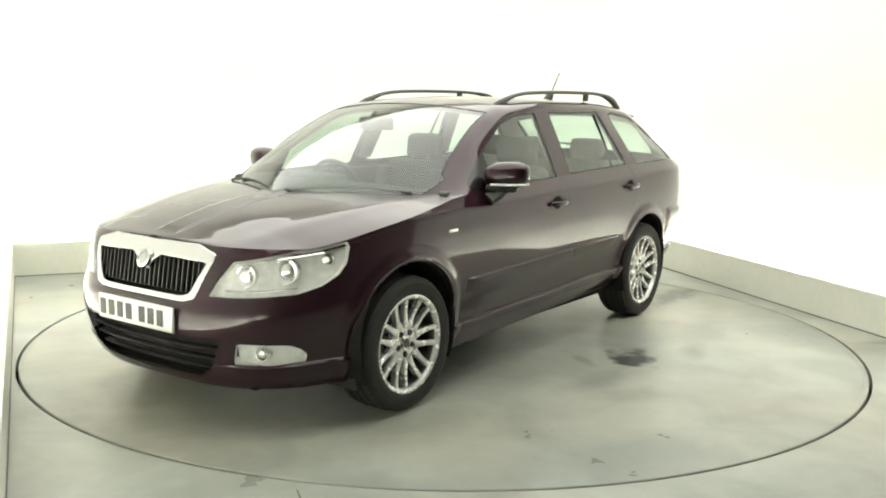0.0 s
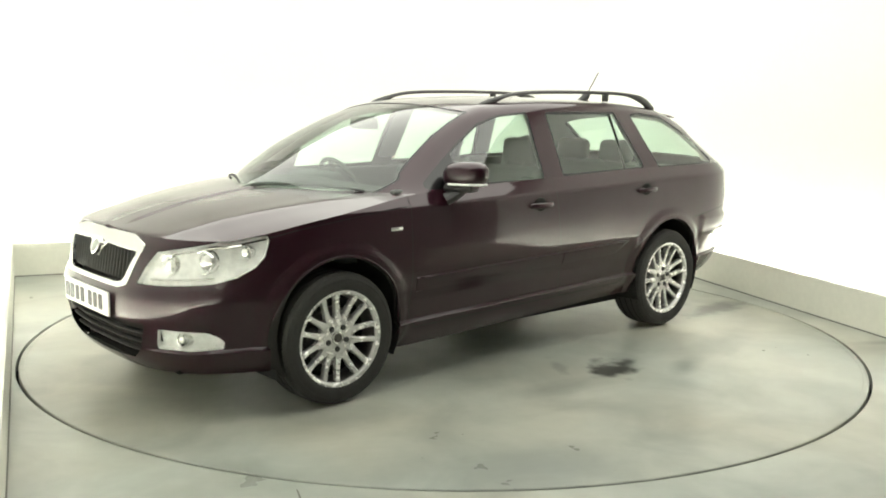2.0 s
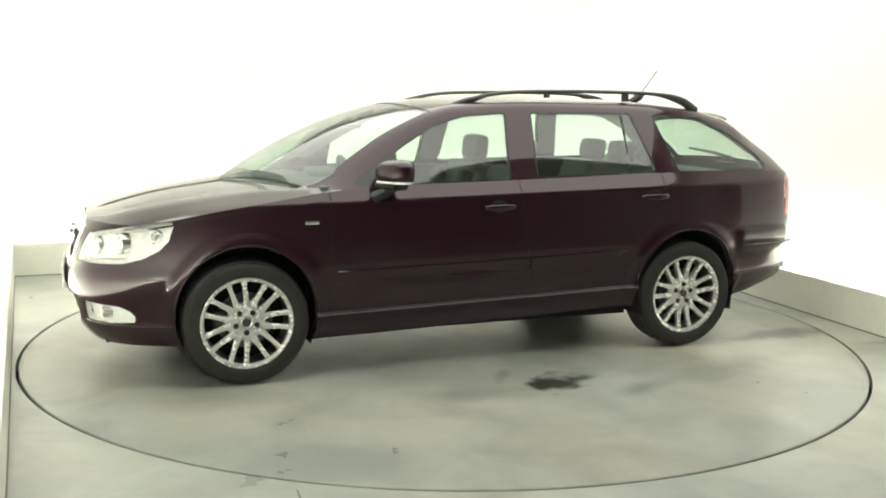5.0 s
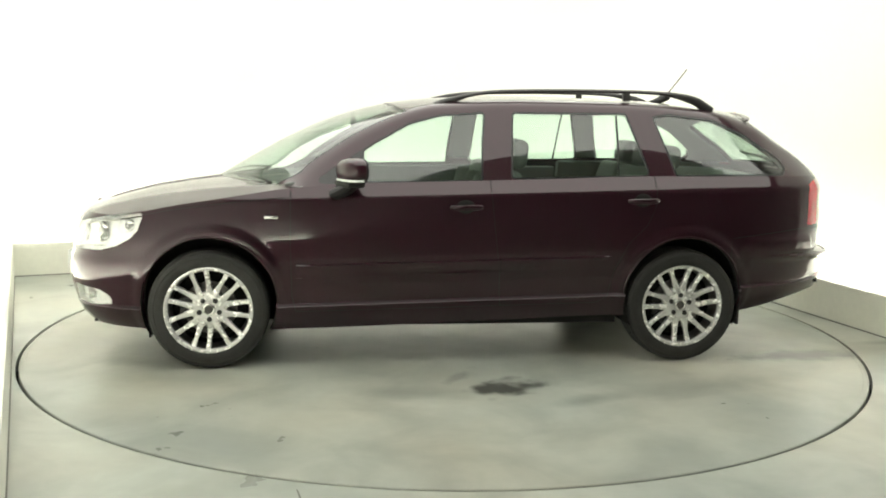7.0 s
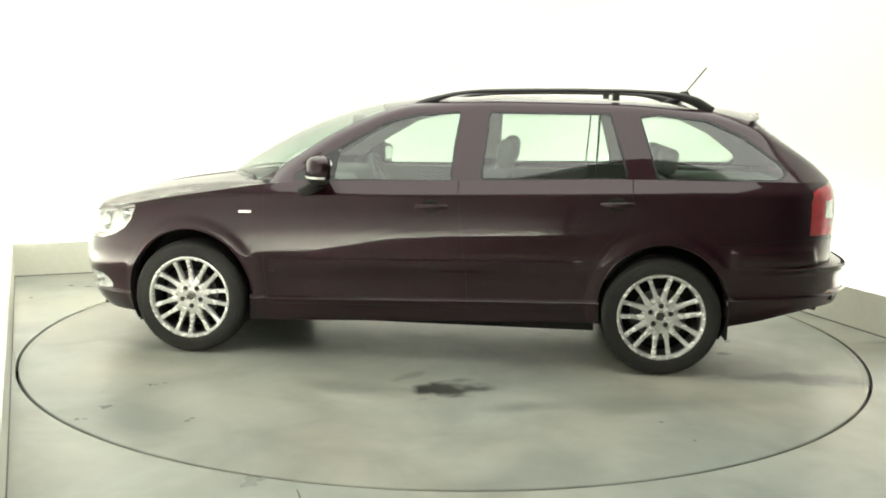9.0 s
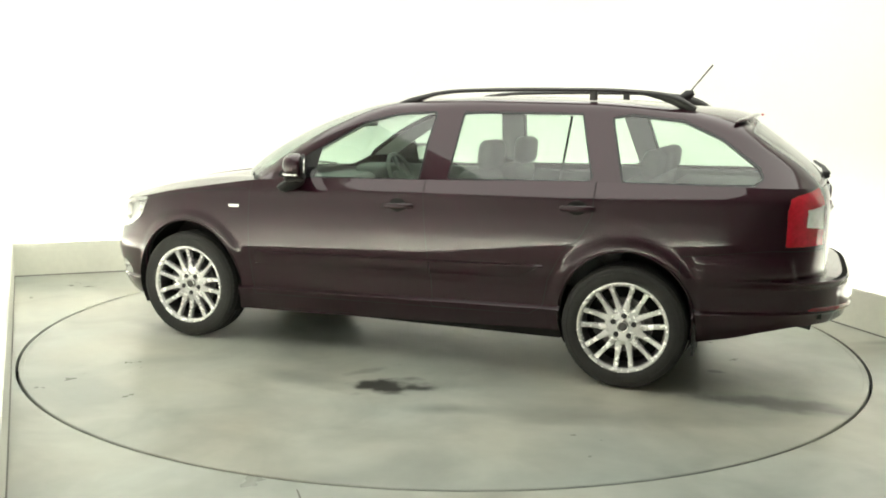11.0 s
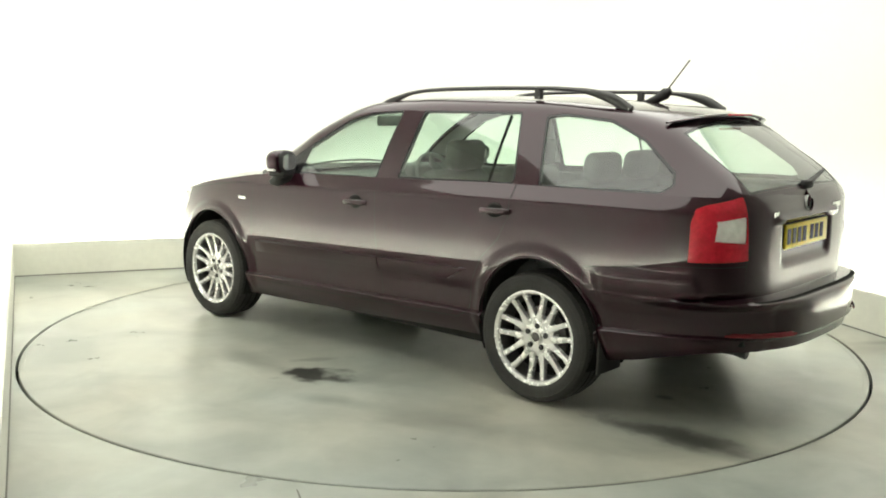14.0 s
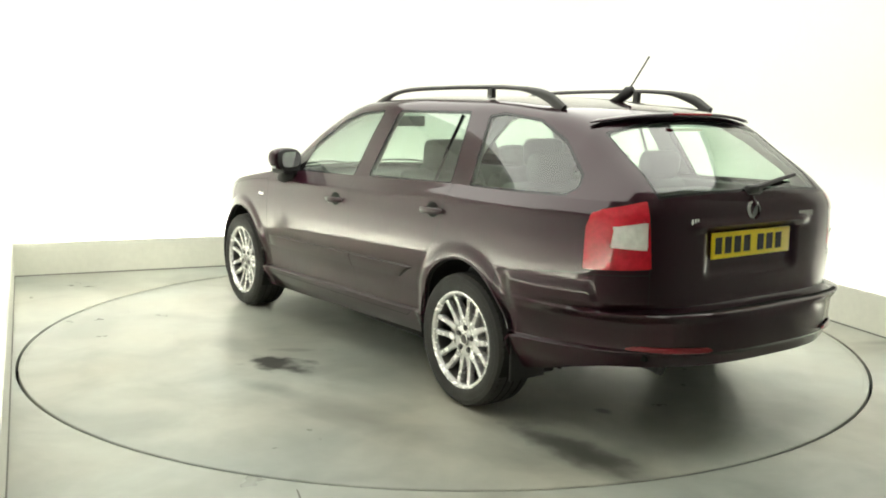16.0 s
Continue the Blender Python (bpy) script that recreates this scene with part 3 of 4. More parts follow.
CLEARLENS = outline(on_rear(((-2.136, 0.730, 0.938), (-2.131, 0.742, 0.864), (-2.204, 0.618, 0.853), (-2.198, 0.616, 0.955))), 0.005)
GRILLE = outline(((-0.365, 0.730), (-0.10, 0.738), (-0.055, 0.713), (-0.03, 0.676), (0.03, 0.676), (0.055, 0.713), (0.10, 0.738), (0.365, 0.730), (0.302, 0.607), (0.26, 0.594), (-0.26, 0.594), (-0.302, 0.607)), 0.006)
SURROUND = outline(((-0.398, 0.764), (-0.28, 0.795), (0.28, 0.795), (0.398, 0.764), (0.396, 0.744), (0.33, 0.587), (0.28, 0.573), (-0.28, 0.573), (-0.33, 0.587), (-0.396, 0.744)), 0.006)
INTAKE = outline(((-0.46, 0.42), (0.46, 0.42), (0.40, 0.30), (0.33, 0.254), (0.0, 0.236), (-0.33, 0.254), (-0.40, 0.30)), 0.008)
DOOR_F = outline(((0.865, 0.965), (0.868, 0.70), (0.862, 0.38), (0.84, 0.302), (-0.26, 0.325), (-0.255, 0.50), (-0.225, 0.72), (-0.20, 0.97), (-0.20, 1.2), (0.8, 1.2)), 0.0)
DOOR_R = outline(((-0.20, 1.2), (-0.20, 0.97), (-0.225, 0.72), (-0.255, 0.50), (-0.26, 0.325), (-0.80, 0.338), (-0.87, 0.38), (-0.90, 0.53), (-0.97, 0.67), (-1.07, 0.77), (-1.12, 0.88), (-1.12, 1.2)), 0.0)
GLASS_F = outline(((0.70, 1.0), (0.56, 1.09), (0.40, 1.19), (0.22, 1.290), (0.05, 1.335), (-0.175, 1.353), (-0.155, 1.2), (-0.145, 1.015)), 0.008)
GLASS_R = outline(((-0.36, 1.355), (-0.99, 1.359), (-1.078, 1.06), (-1.075, 1.048), (-0.335, 1.03)), 0.008)
GLASS_Q = outline(((-1.175, 1.346), (-1.25, 1.358), (-1.51, 1.333), (-1.70, 1.25), (-1.88, 1.12), (-1.895, 1.085), (-1.87, 1.062), (-1.26, 1.05)), 0.008)


def windscreen(c):
    x, y = c[:, 0], c[:, 1]
    return np.maximum.reduce([np.abs(y) - (rail_y(x) - 0.03 - 0.02 * (x < 0.8)), 0.33 - 0.10 * (y / 0.6) ** 2 - x, x - 1.5])


def rear_screen(c):
    x, y, z = c[:, 0], c[:, 1], c[:, 2]
    return np.maximum.reduce([np.abs(y) - (rail_y(x) - 0.045), x + 1.845, 1.075 - 0.02 * (y / 0.6) ** 2 - z])


shut_z = curve((2.2, 0.80), (1.64, 0.812), (1.5, 0.838), (1.3, 0.868), (1.1, 0.893), (0.9, 0.911), (0.8, 0.913))


def bonnet_edge(c):
    """Positive above the line along the wing where the bonnet shuts."""
    return np.where(c[:, 0] > 0.875, c[:, 2] - shut_z(c[:, 0]), -1.0)


def bumper_f(c):
    x, y, z = c[:, 0], c[:, 1], c[:, 2]
    t = turn_f(x, y)
    top = np.where(t < 0.36, 0.9, 0.604 + 0.13 * np.clip((t - 0.66) / 0.3, 0, 1))
    return np.maximum(1.655 - 0.27 * (0.74 - z) - x, z - top)


def bumper_r(c):
    x, y, z = c[:, 0], c[:, 1], c[:, 2]
    t = turn_r(x, y)
    top = np.where((y < 0.597) & (x < -1.9), 0.597, 0.748 - 0.05 * np.clip((t - 0.95) / 0.4, 0, 1))
    return np.maximum(x + 1.56, z - top)


# ---- the car: wheels ----
def wheel(car, name, x, side, axis, bolts):
    """One wheel, its outer face towards side (1: the car's left). axis: angle of one pair of spokes; bolts: of one bolt."""
    w = new(name)
    w.parent = car
    w.matrix_basis = pose(x, side * 0.765, HUB_Z, 0, 0, 0 if side > 0 else 180)
    tyre = lathe([(0.222, -0.10), (0.235, -0.108), (0.275, -0.113), (0.300, -0.105), (0.313, -0.085), (0.3165, -0.05), (0.317, 0.0), (0.3165, 0.05), (0.313, 0.085), (0.301, 0.104), (0.282, 0.112), (0.279, 0.1105), (0.262, 0.1135), (0.240, 0.109), (0.226, 0.100), (0.222, 0.09)], 96)
    t = part("tyre", tyre, M_RUBBER, w, "black road tyre", angle=25)
    grooves = []
    for y in (-0.045, 0.0, 0.045):
        grooves.append(lathe([(0.3160, y - 0.004), (0.3182, y - 0.003), (0.3182, y + 0.003), (0.3160, y + 0.004)], 72))
    part("tread_groove", merged(*grooves), M_LINER_AND_SHADE, t)
    blocks = []
    for k in range(60):
        blocks.append(moved(block(-0.0025, 0.0025, 0.055, 0.088, 0.303, 0.3135), pose(0, 0, 0, 0, 6 * k, 0)))
    tagged(part("tread_cut", merged(*blocks), M_LINER_AND_SHADE, t, smooth=False), kind="stuff")
    rim = lathe([(0.209, 0.082), (0.211, 0.090), (0.215, 0.099), (0.224, 0.104), (0.232, 0.103), (0.235, 0.097), (0.222, -0.09)], 96)
    r = part("rim", rim, M_ALLOY, w, "silver alloy rim with seven twin spokes", angle=30)
    # alloy barrel coloured dark, so the shade between the spokes is painted in
    part("rim_barrel", lathe([(0.196, -0.09), (0.200, 0.03), (0.206, 0.075), (0.209, 0.083)], 72), M_BRAKE_AND_SHADE, r, "inner barrel of the rim, its shade put into a dark colour")
    for k in range(7):
        for s in (-1, 1):
            verts, faces = [], []
            n = 9
            for i in range(n):
                q = i / (n - 1)
                rad = 0.076 + (0.213 - 0.076) * q
                off = s * (0.0235 + 0.0165 * q)
                wid = 0.0118 - 0.0015 * q + 0.010 * (1 - q) ** 4 + 0.006 * q ** 8
                out = 0.076 - 0.016 * math.sin(math.pi * min(q * 1.1, 1)) * 0.3 + 0.014 * q
                for dx, dy in ((-wid, -0.03), (-wid, -0.004), (-wid * 0.55, 0.0), (wid * 0.55, 0.0), (wid, -0.004), (wid, -0.03)):
                    verts.append((off + dx, out + dy, rad))
            for i in range(n - 1):
                for j in range(6):
                    a, b = i * 6 + j, i * 6 + (j + 1) % 6
                    faces.append((a, b, b + 6, a + 6))
            bm = from_lists(verts, faces)
            bmesh.ops.recalc_face_normals(bm, faces=bm.faces[:])
            moved(bm, pose(0, 0, 0, 0, axis + k * 360 / 7, 0))
            part("spoke", bm, M_ALLOY, r, angle=25)
    hub = lathe([(0.0, 0.074), (0.026, 0.075), (0.030, 0.072), (0.031, 0.066), (0.066, 0.071), (0.084, 0.070), (0.094, 0.064), (0.098, 0.05), (0.098, 0.02)], 48)
    h = part("hub", hub, M_ALLOY, w)
    part("hub_cap", lathe([(0.0, 0.0795), (0.020, 0.079), (0.024, 0.076)], 32), M_BRAKE_AND_SHADE, h)
    part("hub_ring", lathe([(0.022, 0.0785), (0.026, 0.081), (0.030, 0.0785), (0.032, 0.070)], 32), M_CHROME, h)
    for k in range(5):
        b = lathe([(0.0, 0.073), (0.011, 0.073), (0.0135, 0.070), (0.0145, 0.060)], 14)
        moved(b, pose(0, 0.0035, 0) @ pose(0, 0, 0, 0, bolts + 72 * k, 0) @ pose(0, 0, 0.055))
        part("bolt", b, M_BLACK, h)
    part("brake_disc", lathe([(0.06, 0.02), (0.140, 0.02), (0.142, 0.005), (0.06, 0.0)], 48), M_BRAKE_AND_SHADE, w)
    part("brake_caliper", block(0.085, 0.155, -0.02, 0.045, -0.06, 0.06, 0.012), M_BLACK, w)
    part("wheel_back", lathe([(0.0, -0.05), (0.19, -0.05), (0.2, 0.0)], 48), M_LINER_AND_SHADE, w)
    return w


# ---- the car: cabin ----
def cushion(x0, x1, y0, y1, z0, z1, bevel, lean=0.0):
    bm = block(x0, x1, y0, y1, z0, z1, bevel, 4)
    c = Vector(((x0 + x1) / 2, (y0 + y1) / 2, z0))
    return moved(bm, Matrix.Translation(c) @ pose(0, 0, 0, 0, lean, 0) @ Matrix.Translation(-c))


def seat(car, x, y):
    s = new("front_seat")
    s.parent = car
    part("seat_cushion", cushion(x - 0.1, x + 0.42, y - 0.25, y + 0.25, 0.45, 0.62, 0.06), M_SEAT, s)
    part("backrest", cushion(x - 0.14, x, y - 0.25, y + 0.25, 0.55, 1.06, 0.055, -16), M_SEAT, s)
    for d in (-0.21, 0.21):
        part("side_bolster", cushion(x - 0.10, x + 0.06, y + d - 0.05, y + d + 0.05, 0.60, 1.0, 0.04, -16), M_SEAT, s)
    part("headrest", cushion(x - 0.30, x - 0.20, y - 0.14, y + 0.14, 1.045, 1.215, 0.045, -6), M_SEAT, s)
    for d in (-0.06, 0.06):
        part("headrest_post", sweep([(x - 0.20, y + d, 1.04), (x - 0.24, y + d, 1.14)], 0.007, 0.007, 8), M_CHROME, s)
    return s


def cabin(car):
    seat(car, -0.17, 0.36)
    seat(car, -0.17, -0.36)
    b = new("rear_bench")
    b.parent = car
    part("bench_cushion", cushion(-1.15, -0.68, -0.62, 0.62, 0.45, 0.64, 0.06), M_SEAT, b)
    for y0, y1 in ((-0.62, -0.2), (-0.2, 0.62)):
        part("bench_back", cushion(-1.22, -1.08, y0 + 0.004, y1 - 0.004, 0.58, 1.06, 0.05, -18), M_SEAT, b)
    for y in (-0.38, 0.0, 0.38):
        part("headrest", cushion(-1.38, -1.28, y - 0.13, y + 0.13, 1.04, 1.19, 0.045, -8), M_SEAT, b)
    d = new("dashboard")
    d.parent = car
    part("dash_top", cushion(0.55, 1.15, -0.68, 0.68, 0.62, 0.955, 0.06), M_CABIN, d)
    part("binnacle", cushion(0.50, 0.72, -0.52, -0.20, 0.90, 1.0, 0.04), M_CABIN, d)
    part("console", cushion(-0.2, 0.62, -0.11, 0.11, 0.4, 0.68, 0.04), M_CABIN, d)
    w = new("steering_wheel")
    w.parent = car
    w.matrix_basis = pose(0.42, -0.36, 0.90, 0, -64, 0)
    ring = [(0.185 * math.cos(a), 0.185 * math.sin(a), 0) for a in np.linspace(0, 2 * math.pi, 41)]
    part("wheel_ring", sweep(ring, 0.014, 0.014, 10), M_CABIN, w)
    part("wheel_boss", block(-0.07, 0.07, -0.07, 0.07, -0.04, 0.01, 0.02), M_CABIN, w)
    for a in (0, 180, 270):
        part("wheel_spoke", moved(block(0.05, 0.18, -0.02, 0.02, -0.012, 0.006, 0.005), pose(0, 0, 0, 0, 0, a)), M_CABIN, w)
    part("mirror_inside", cushion(0.50, 0.53, -0.12, 0.12, 1.26, 1.33, 0.012), M_CABIN, car)
    part("cabin_floor", merged(block(-1.26, 1.08, -0.54, 0.54, 0.30, 0.36), block(1.08, 1.15, -0.54, 0.54, 0.34, 0.90)), M_CABIN, car, smooth=False)
    part("boot_floor", block(-2.10, -1.26, -0.54, 0.54, 0.44, 0.66, 0.02), M_CABIN, car)
    part("boot_cover", block(-2.05, -1.42, -0.60, 0.60, 0.98, 1.0, 0.006), M_CABIN, car)
    for s in (-1, 1):
        part("door_lining", block(-0.93, 0.90, s * 0.735 - 0.03, s * 0.735 + 0.03, 0.4, 0.985, 0.02), M_CABIN, car)
        part("boot_lining", block(-2.0, -0.93, s * 0.67 - 0.03, s * 0.67 + 0.03, 0.77, 1.03, 0.02), M_CABIN, car)


def front_x(y, z):
    return CAP_F + (float(nose_x(z)) - CAP_F) * (1 - (abs(y) / float(half_w(z + WEDGE * 2))) ** N_F) ** (1 / N_F)


def rear_x(y, z):
    return CAP_R + (float(tail_x(z)) - CAP_R) * (1 - (abs(y) / float(half_w(z - WEDGE * 2))) ** N_R) ** (1 / N_R)


# ---- the car: fittings ----
def side_y(x, z):
    """The lower body's half width at a place on its flank."""
    return float(half_w(z + WEDGE * x)) if CAP_R <= x <= CAP_F else float(half_w(z + WEDGE * x)) * (1 - abs((x - (CAP_F if x > 0 else CAP_R)) / ((float(nose_x(z)) - CAP_F) if x > 0 else (float(tail_x(z)) - CAP_R))) ** (N_F if x > 0 else N_R)) ** (1 / (N_F if x > 0 else N_R))


def door_strip(door, x0, x1, side, tip):
    """A body-coloured rubbing strip, proud of the door; its end runs out in a point where tip is set."""
    verts, faces = [], []
    n = 30
    for i in range(n + 1):
        x = x0 + (x1 - x0) * i / n
        zt, zb = 0.582 - WEDGE * x, 0.505 - WEDGE * x
        if tip:
            q = step(x, x1 + 0.16, x1)
            zb = zb + (zt - zb) * 0.80 * q
        for z, proud in ((zb, -0.004), (zb + 0.003, 0.009), (zb + (zt - zb) * 0.6, 0.017), (zt - 0.007, 0.016), (zt, -0.002)):
            run = step(x0 - x, 0.0, 0.07) if not tip else step(x - x1, 0.0, 0.07)
            verts.append((x, side * (shaped(x, side_y(x, z), z)[1] + proud * (0.15 + 0.85 * run)), z))
    for i in range(n):
        for k in range(4):
            a = i * 5 + k
            faces.append((a, a + 1, a + 6, a + 5))
    faces += [(0, 1, 2, 3, 4), tuple(n * 5 + k for k in range(5))]
    bm = from_lists(verts, faces)
    bmesh.ops.recalc_face_normals(bm, faces=bm.faces[:])
    part("rubbing_strip", bm, M_PAINT, door, angle=28)


def door_handle(door, x, z, side):
    y = side_y(x, z)
    # black oval that paints the shade of the body-coloured recess behind the handle
    dish = bmesh.new()
    bmesh.ops.create_uvsphere(dish, u_segments=24, v_segments=12, radius=1.0, matrix=Matrix.Translation((x + 0.005, side * (y + 0.001), z)) @ Matrix.Diagonal((0.050, 0.009, 0.038, 1)))
    h = part("handle_dish_shade", dish, M_LINER_AND_SHADE, door, "body-coloured handle recess, its shade drawn as a black dish")
    pts = [(x + 0.088 - 0.172 * t, side * (y + 0.008 + 0.03 * math.sin(math.pi * t) ** 0.5), z - 0.004 + 0.004 * t) for t in np.linspace(0, 1, 15)]
    part("door_handle", sweep(pts, [0.008] * 15, [0.010] + [0.0145] * 13 + [0.010], 12), M_PAINT, door, "plum painted pull handle")


def door_mirror(car, side):
    m = new("door_mirror")
    m.parent = car
    m.matrix_basis = pose(0.53, side * 0.885, 1.056, 0, 0, side * 24)
    shell = bmesh.new()
    bmesh.ops.create_uvsphere(shell, u_segments=32, v_segments=20, radius=1.0)
    for v in shell.verts:
        x, y, z = v.co
        q = lambda t, p: math.copysign(abs(t) ** p, t)
        v.co = (q(x, 0.8) * (0.085 if x > 0 else 0.03), q(y, 0.75) * 0.122, q(z, 0.75) * 0.070 + 0.008 * y * side)
    part("mirror_shell", shell, M_PAINT, m)
    rim = [2 * math.pi * k / 40 for k in range(40)]
    oval = [(math.copysign(abs(math.cos(a)) ** 0.6, math.cos(a)) * 0.082, math.copysign(abs(math.sin(a)) ** 0.6, math.sin(a)) * 0.046) for a in rim]
    glass = from_lists([(x, y, z + 0.008 * y * side) for x in (-0.040, -0.030) for y, z in oval], [tuple(range(40)), tuple(range(40, 80))] + [(k, (k + 1) % 40, 40 + (k + 1) % 40, 40 + k) for k in range(40)])
    bmesh.ops.recalc_face_normals(glass, faces=glass.faces[:])
    part("mirror_glass", glass, M_CHROME, m, smooth=False)
    bez = bmesh.new()
    bmesh.ops.create_uvsphere(bez, u_segments=32, v_segments=16, radius=1.0)
    for v in bez.verts:
        x, y, z = v.co
        v.co = (x * 0.012 - 0.026, math.copysign(abs(y) ** 0.7, y) * 0.108, math.copysign(abs(z) ** 0.7, z) * 0.066 + 0.008 * y * side)
    part("mirror_bezel", bez, M_BLACK, m)
    pts = [(0.085 * max(0.70 - (abs(0.18 * t - 0.07) / 0.122) ** 2.67, 0.0) ** 0.4 + 0.003, side * (-0.07 + 0.18 * t), -0.045 + 0.008 * (0.18 * t - 0.07)) for t in np.linspace(0, 1, 12)]
    part("indicator", sweep(pts, 0.010, 0.007, 8), M_REFLECT, m, "slim clear indicator lamp")
    part("mirror_base", moved(block(-0.035, 0.075, -0.10, 0.06, -0.085, -0.045, 0.018, 4), pose(0, 0, 0)), M_BLACK, m)
    part("mirror_foot", sweep([(0.01, -side * 0.01, -0.075), (0.03, -side * 0.05, -0.10), (0.05, -side * 0.09, -0.125)], [0.05, 0.065, 0.085], [0.022, 0.032, 0.034], 12), M_BLACK, m)


def roof_rail(car, side):
    r = new("roof_rail")
    r.parent = car
    path = curve((0.10, 1.385), (0.03, 1.414), (-0.06, 1.444), (-0.14, 1.466), (-0.30, 1.484), (-0.56, 1.493), (-0.84, 1.497), (-1.06, 1.497), (-1.25, 1.490), (-1.36, 1.474), (-1.45, 1.449), (-1.55, 1.393))
    xs = np.linspace(0.10, -1.55, 60)
    pts = [(x, side * (0.512 - 0.012 * ((x + 0.7) / 0.8) ** 2), float(path(x))) for x in xs]
    thin = [0.011 + 0.012 * step(i, 9, 1) + 0.016 * step(59 - i, 12, 2) for i in range(60)]
    part("rail_bar", sweep(pts, 0.017, thin, 12), M_RAIL, r, "satin dark roof rail bar")
    for x, l in ((-1.03, 0.04),):
        z = float(path(x))
        bm = block(-l / 2, l / 2, -0.014, 0.014, -0.055, 0.0, 0.006)
        part("rail_foot", moved(bm, pose(x, side * 0.510, z)), M_RAIL, r)


def bars(plate, x, face, z0, z1, y0, turn=0):
    """Seven plain bars in place of the plate's characters."""
    for i in range(7):
        y = y0 + i * 0.062 + (0.03 if i > 3 else 0)
        part("bar", moved(block(0, 0.003, -0.021, 0.021, z0, z1), pose(x, face * y, 0)), M_INK, plate, smooth=False)


def lamp_round(parent, at, normal, radius, name, lens=False):
    rot = Vector(normal).to_track_quat("Y", "Z").to_matrix().to_4x4()
    m = Matrix.Translation(at) @ rot
    part(name, moved(lathe([(0.0, 0.016), (radius * 0.45, 0.012), (radius * 0.72, -0.002), (radius * 0.75, -0.012)], 28), m), M_LENS if lens else M_CHROME, parent)
    part("lamp_ring", moved(lathe([(radius * 0.74, -0.01), (radius * 0.80, 0.008), (radius * 0.95, 0.010), (radius, 0.0), (radius, -0.03)], 28), m), M_CHROME, parent)


def build_car():
    car = new("estate_car")
    tagged(car, "dark plum metallic estate car with roof rails and alloy wheels", "car")
    xz = lambda f: (lambda c: f(c[:, 0], c[:, 2]))
    yz_f = lambda f: (lambda c: np.where(c[:, 0] > 1.7, f(c[:, 1], c[:, 2]), 1.0))
    tz_f = lambda f: (lambda c: np.where(c[:, 0] > 1.3, f(turn_f(c[:, 0], c[:, 1]), c[:, 2]), 1.0))
    tz_r = lambda f: (lambda c: np.where(c[:, 0] < -1.6, f(turn_r(c[:, 0], c[:, 1]), c[:, 2]), 1.0))
    GAP = 0.0022
    SLIM = dict(head=0.0009, tail=0.0011)

    # lower body
    bm = lower_body()
    forms = dict(arch_f=lambda c: arch(c[:, 0], c[:, 2], ARCH_F), arch_r=lambda c: arch(c[:, 0], c[:, 2], ARCH_R), head=tz_f(HEADLIGHT), fog=tz_f(FOGLIGHT), tail=tz_r(TAILLIGHT), clear=tz_r(CLEARLENS),
                 grille=yz_f(GRILLE), surround=yz_f(SURROUND), intake=yz_f(INTAKE), door_f=xz(DOOR_F), door_r=xz(DOOR_R), bump_f=bumper_f, bump_r=bumper_r, lid=bonnet_edge, gate=lambda c: np.where(c[:, 0] < -1.9, c[:, 1] - 0.597, 1.0))
    for k in ("arch_f", "arch_r", "clear", "grille", "surround", "intake", "fog"):
        split(bm, forms[k])
    split(bm, bumper_f)
    for k in ("head", "tail", "door_f", "door_r", "bump_r", "gate", "lid"):
        f, half = forms[k], SLIM.get(k, GAP)
        split(bm, lambda c: f(c) - half)
        split(bm, lambda c: f(c) + half)
    bmesh.ops.remove_doubles(bm, verts=bm.verts[:], dist=0.0007)
    bm.normal_update()
    c = centres(bm)
    v = {k: f(c) for k, f in forms.items()}
    keep = (v["arch_f"] > 0) & (v["arch_r"] > 0)
    inside = lambda k: keep & (v[k] < -SLIM.get(k, GAP))
    gap = lambda k: np.abs(v[k]) <= SLIM.get(k, GAP)
    head, tail = inside("head"), inside("tail")
    fog, grille, intake = keep & (v["fog"] < 0), keep & (v["grille"] < 0), keep & (v["intake"] < 0)
    surround = keep & (v["surround"] < 0) & ~grille
    lamp = head | tail | fog | grille | intake | surround | gap("head") | gap("tail")
    bf = keep & (v["bump_f"] < 0) & ~lamp
    br = inside("bump_r") & ~lamp
    df, dr = inside("door_f") & ~lamp, inside("door_r") & ~lamp
    gate = inside("gate") & (v["bump_r"] > GAP) & ~lamp
    gaps = (gap("lid") & (c[:, 0] < 1.64)) | gap("bump_r") | (gap("door_f") & (np.abs(c[:, 0]) < 1.2)) | gap("door_r") | (gap("gate") & (v["bump_r"] > 0))
    lid = keep & (v["lid"] > GAP) & ~lamp & ~bf & ~gaps & ~df
    shell = keep & ~lamp & ~bf & ~br & ~df & ~dr & ~gate & ~gaps & ~lid
    bonnet_side = pick(bm, lid, both=True)
    for flip in (False, True):
        part("shut_line", pick(bm, keep & (gaps | gap("head") | gap("tail")) & ~(head | tail | fog | grille | intake | surround), flip=flip, shift=-0.0008), M_LINER_AND_SHADE, car)["kind"] = "stuff"
    part("wing_and_sill", pick(bm, shell, both=True), M_PAINT, car)
    fb = part("front_bumper", pick(bm, bf, both=True), M_PAINT, car)
    rb = thick(part("rear_bumper", pick(bm, br, both=True), M_PAINT, car))
    tg = thick(part("tailgate", pick(bm, gate, both=True), M_PAINT, car))
    doors = {}
    for side, flip in ((1, False), (-1, True)):
        doors["f", side] = thick(part("front_door", pick(bm, df, flip=flip), M_PAINT, car))
        doors["r", side] = thick(part("rear_door", pick(bm, dr, flip=flip), M_PAINT, car))
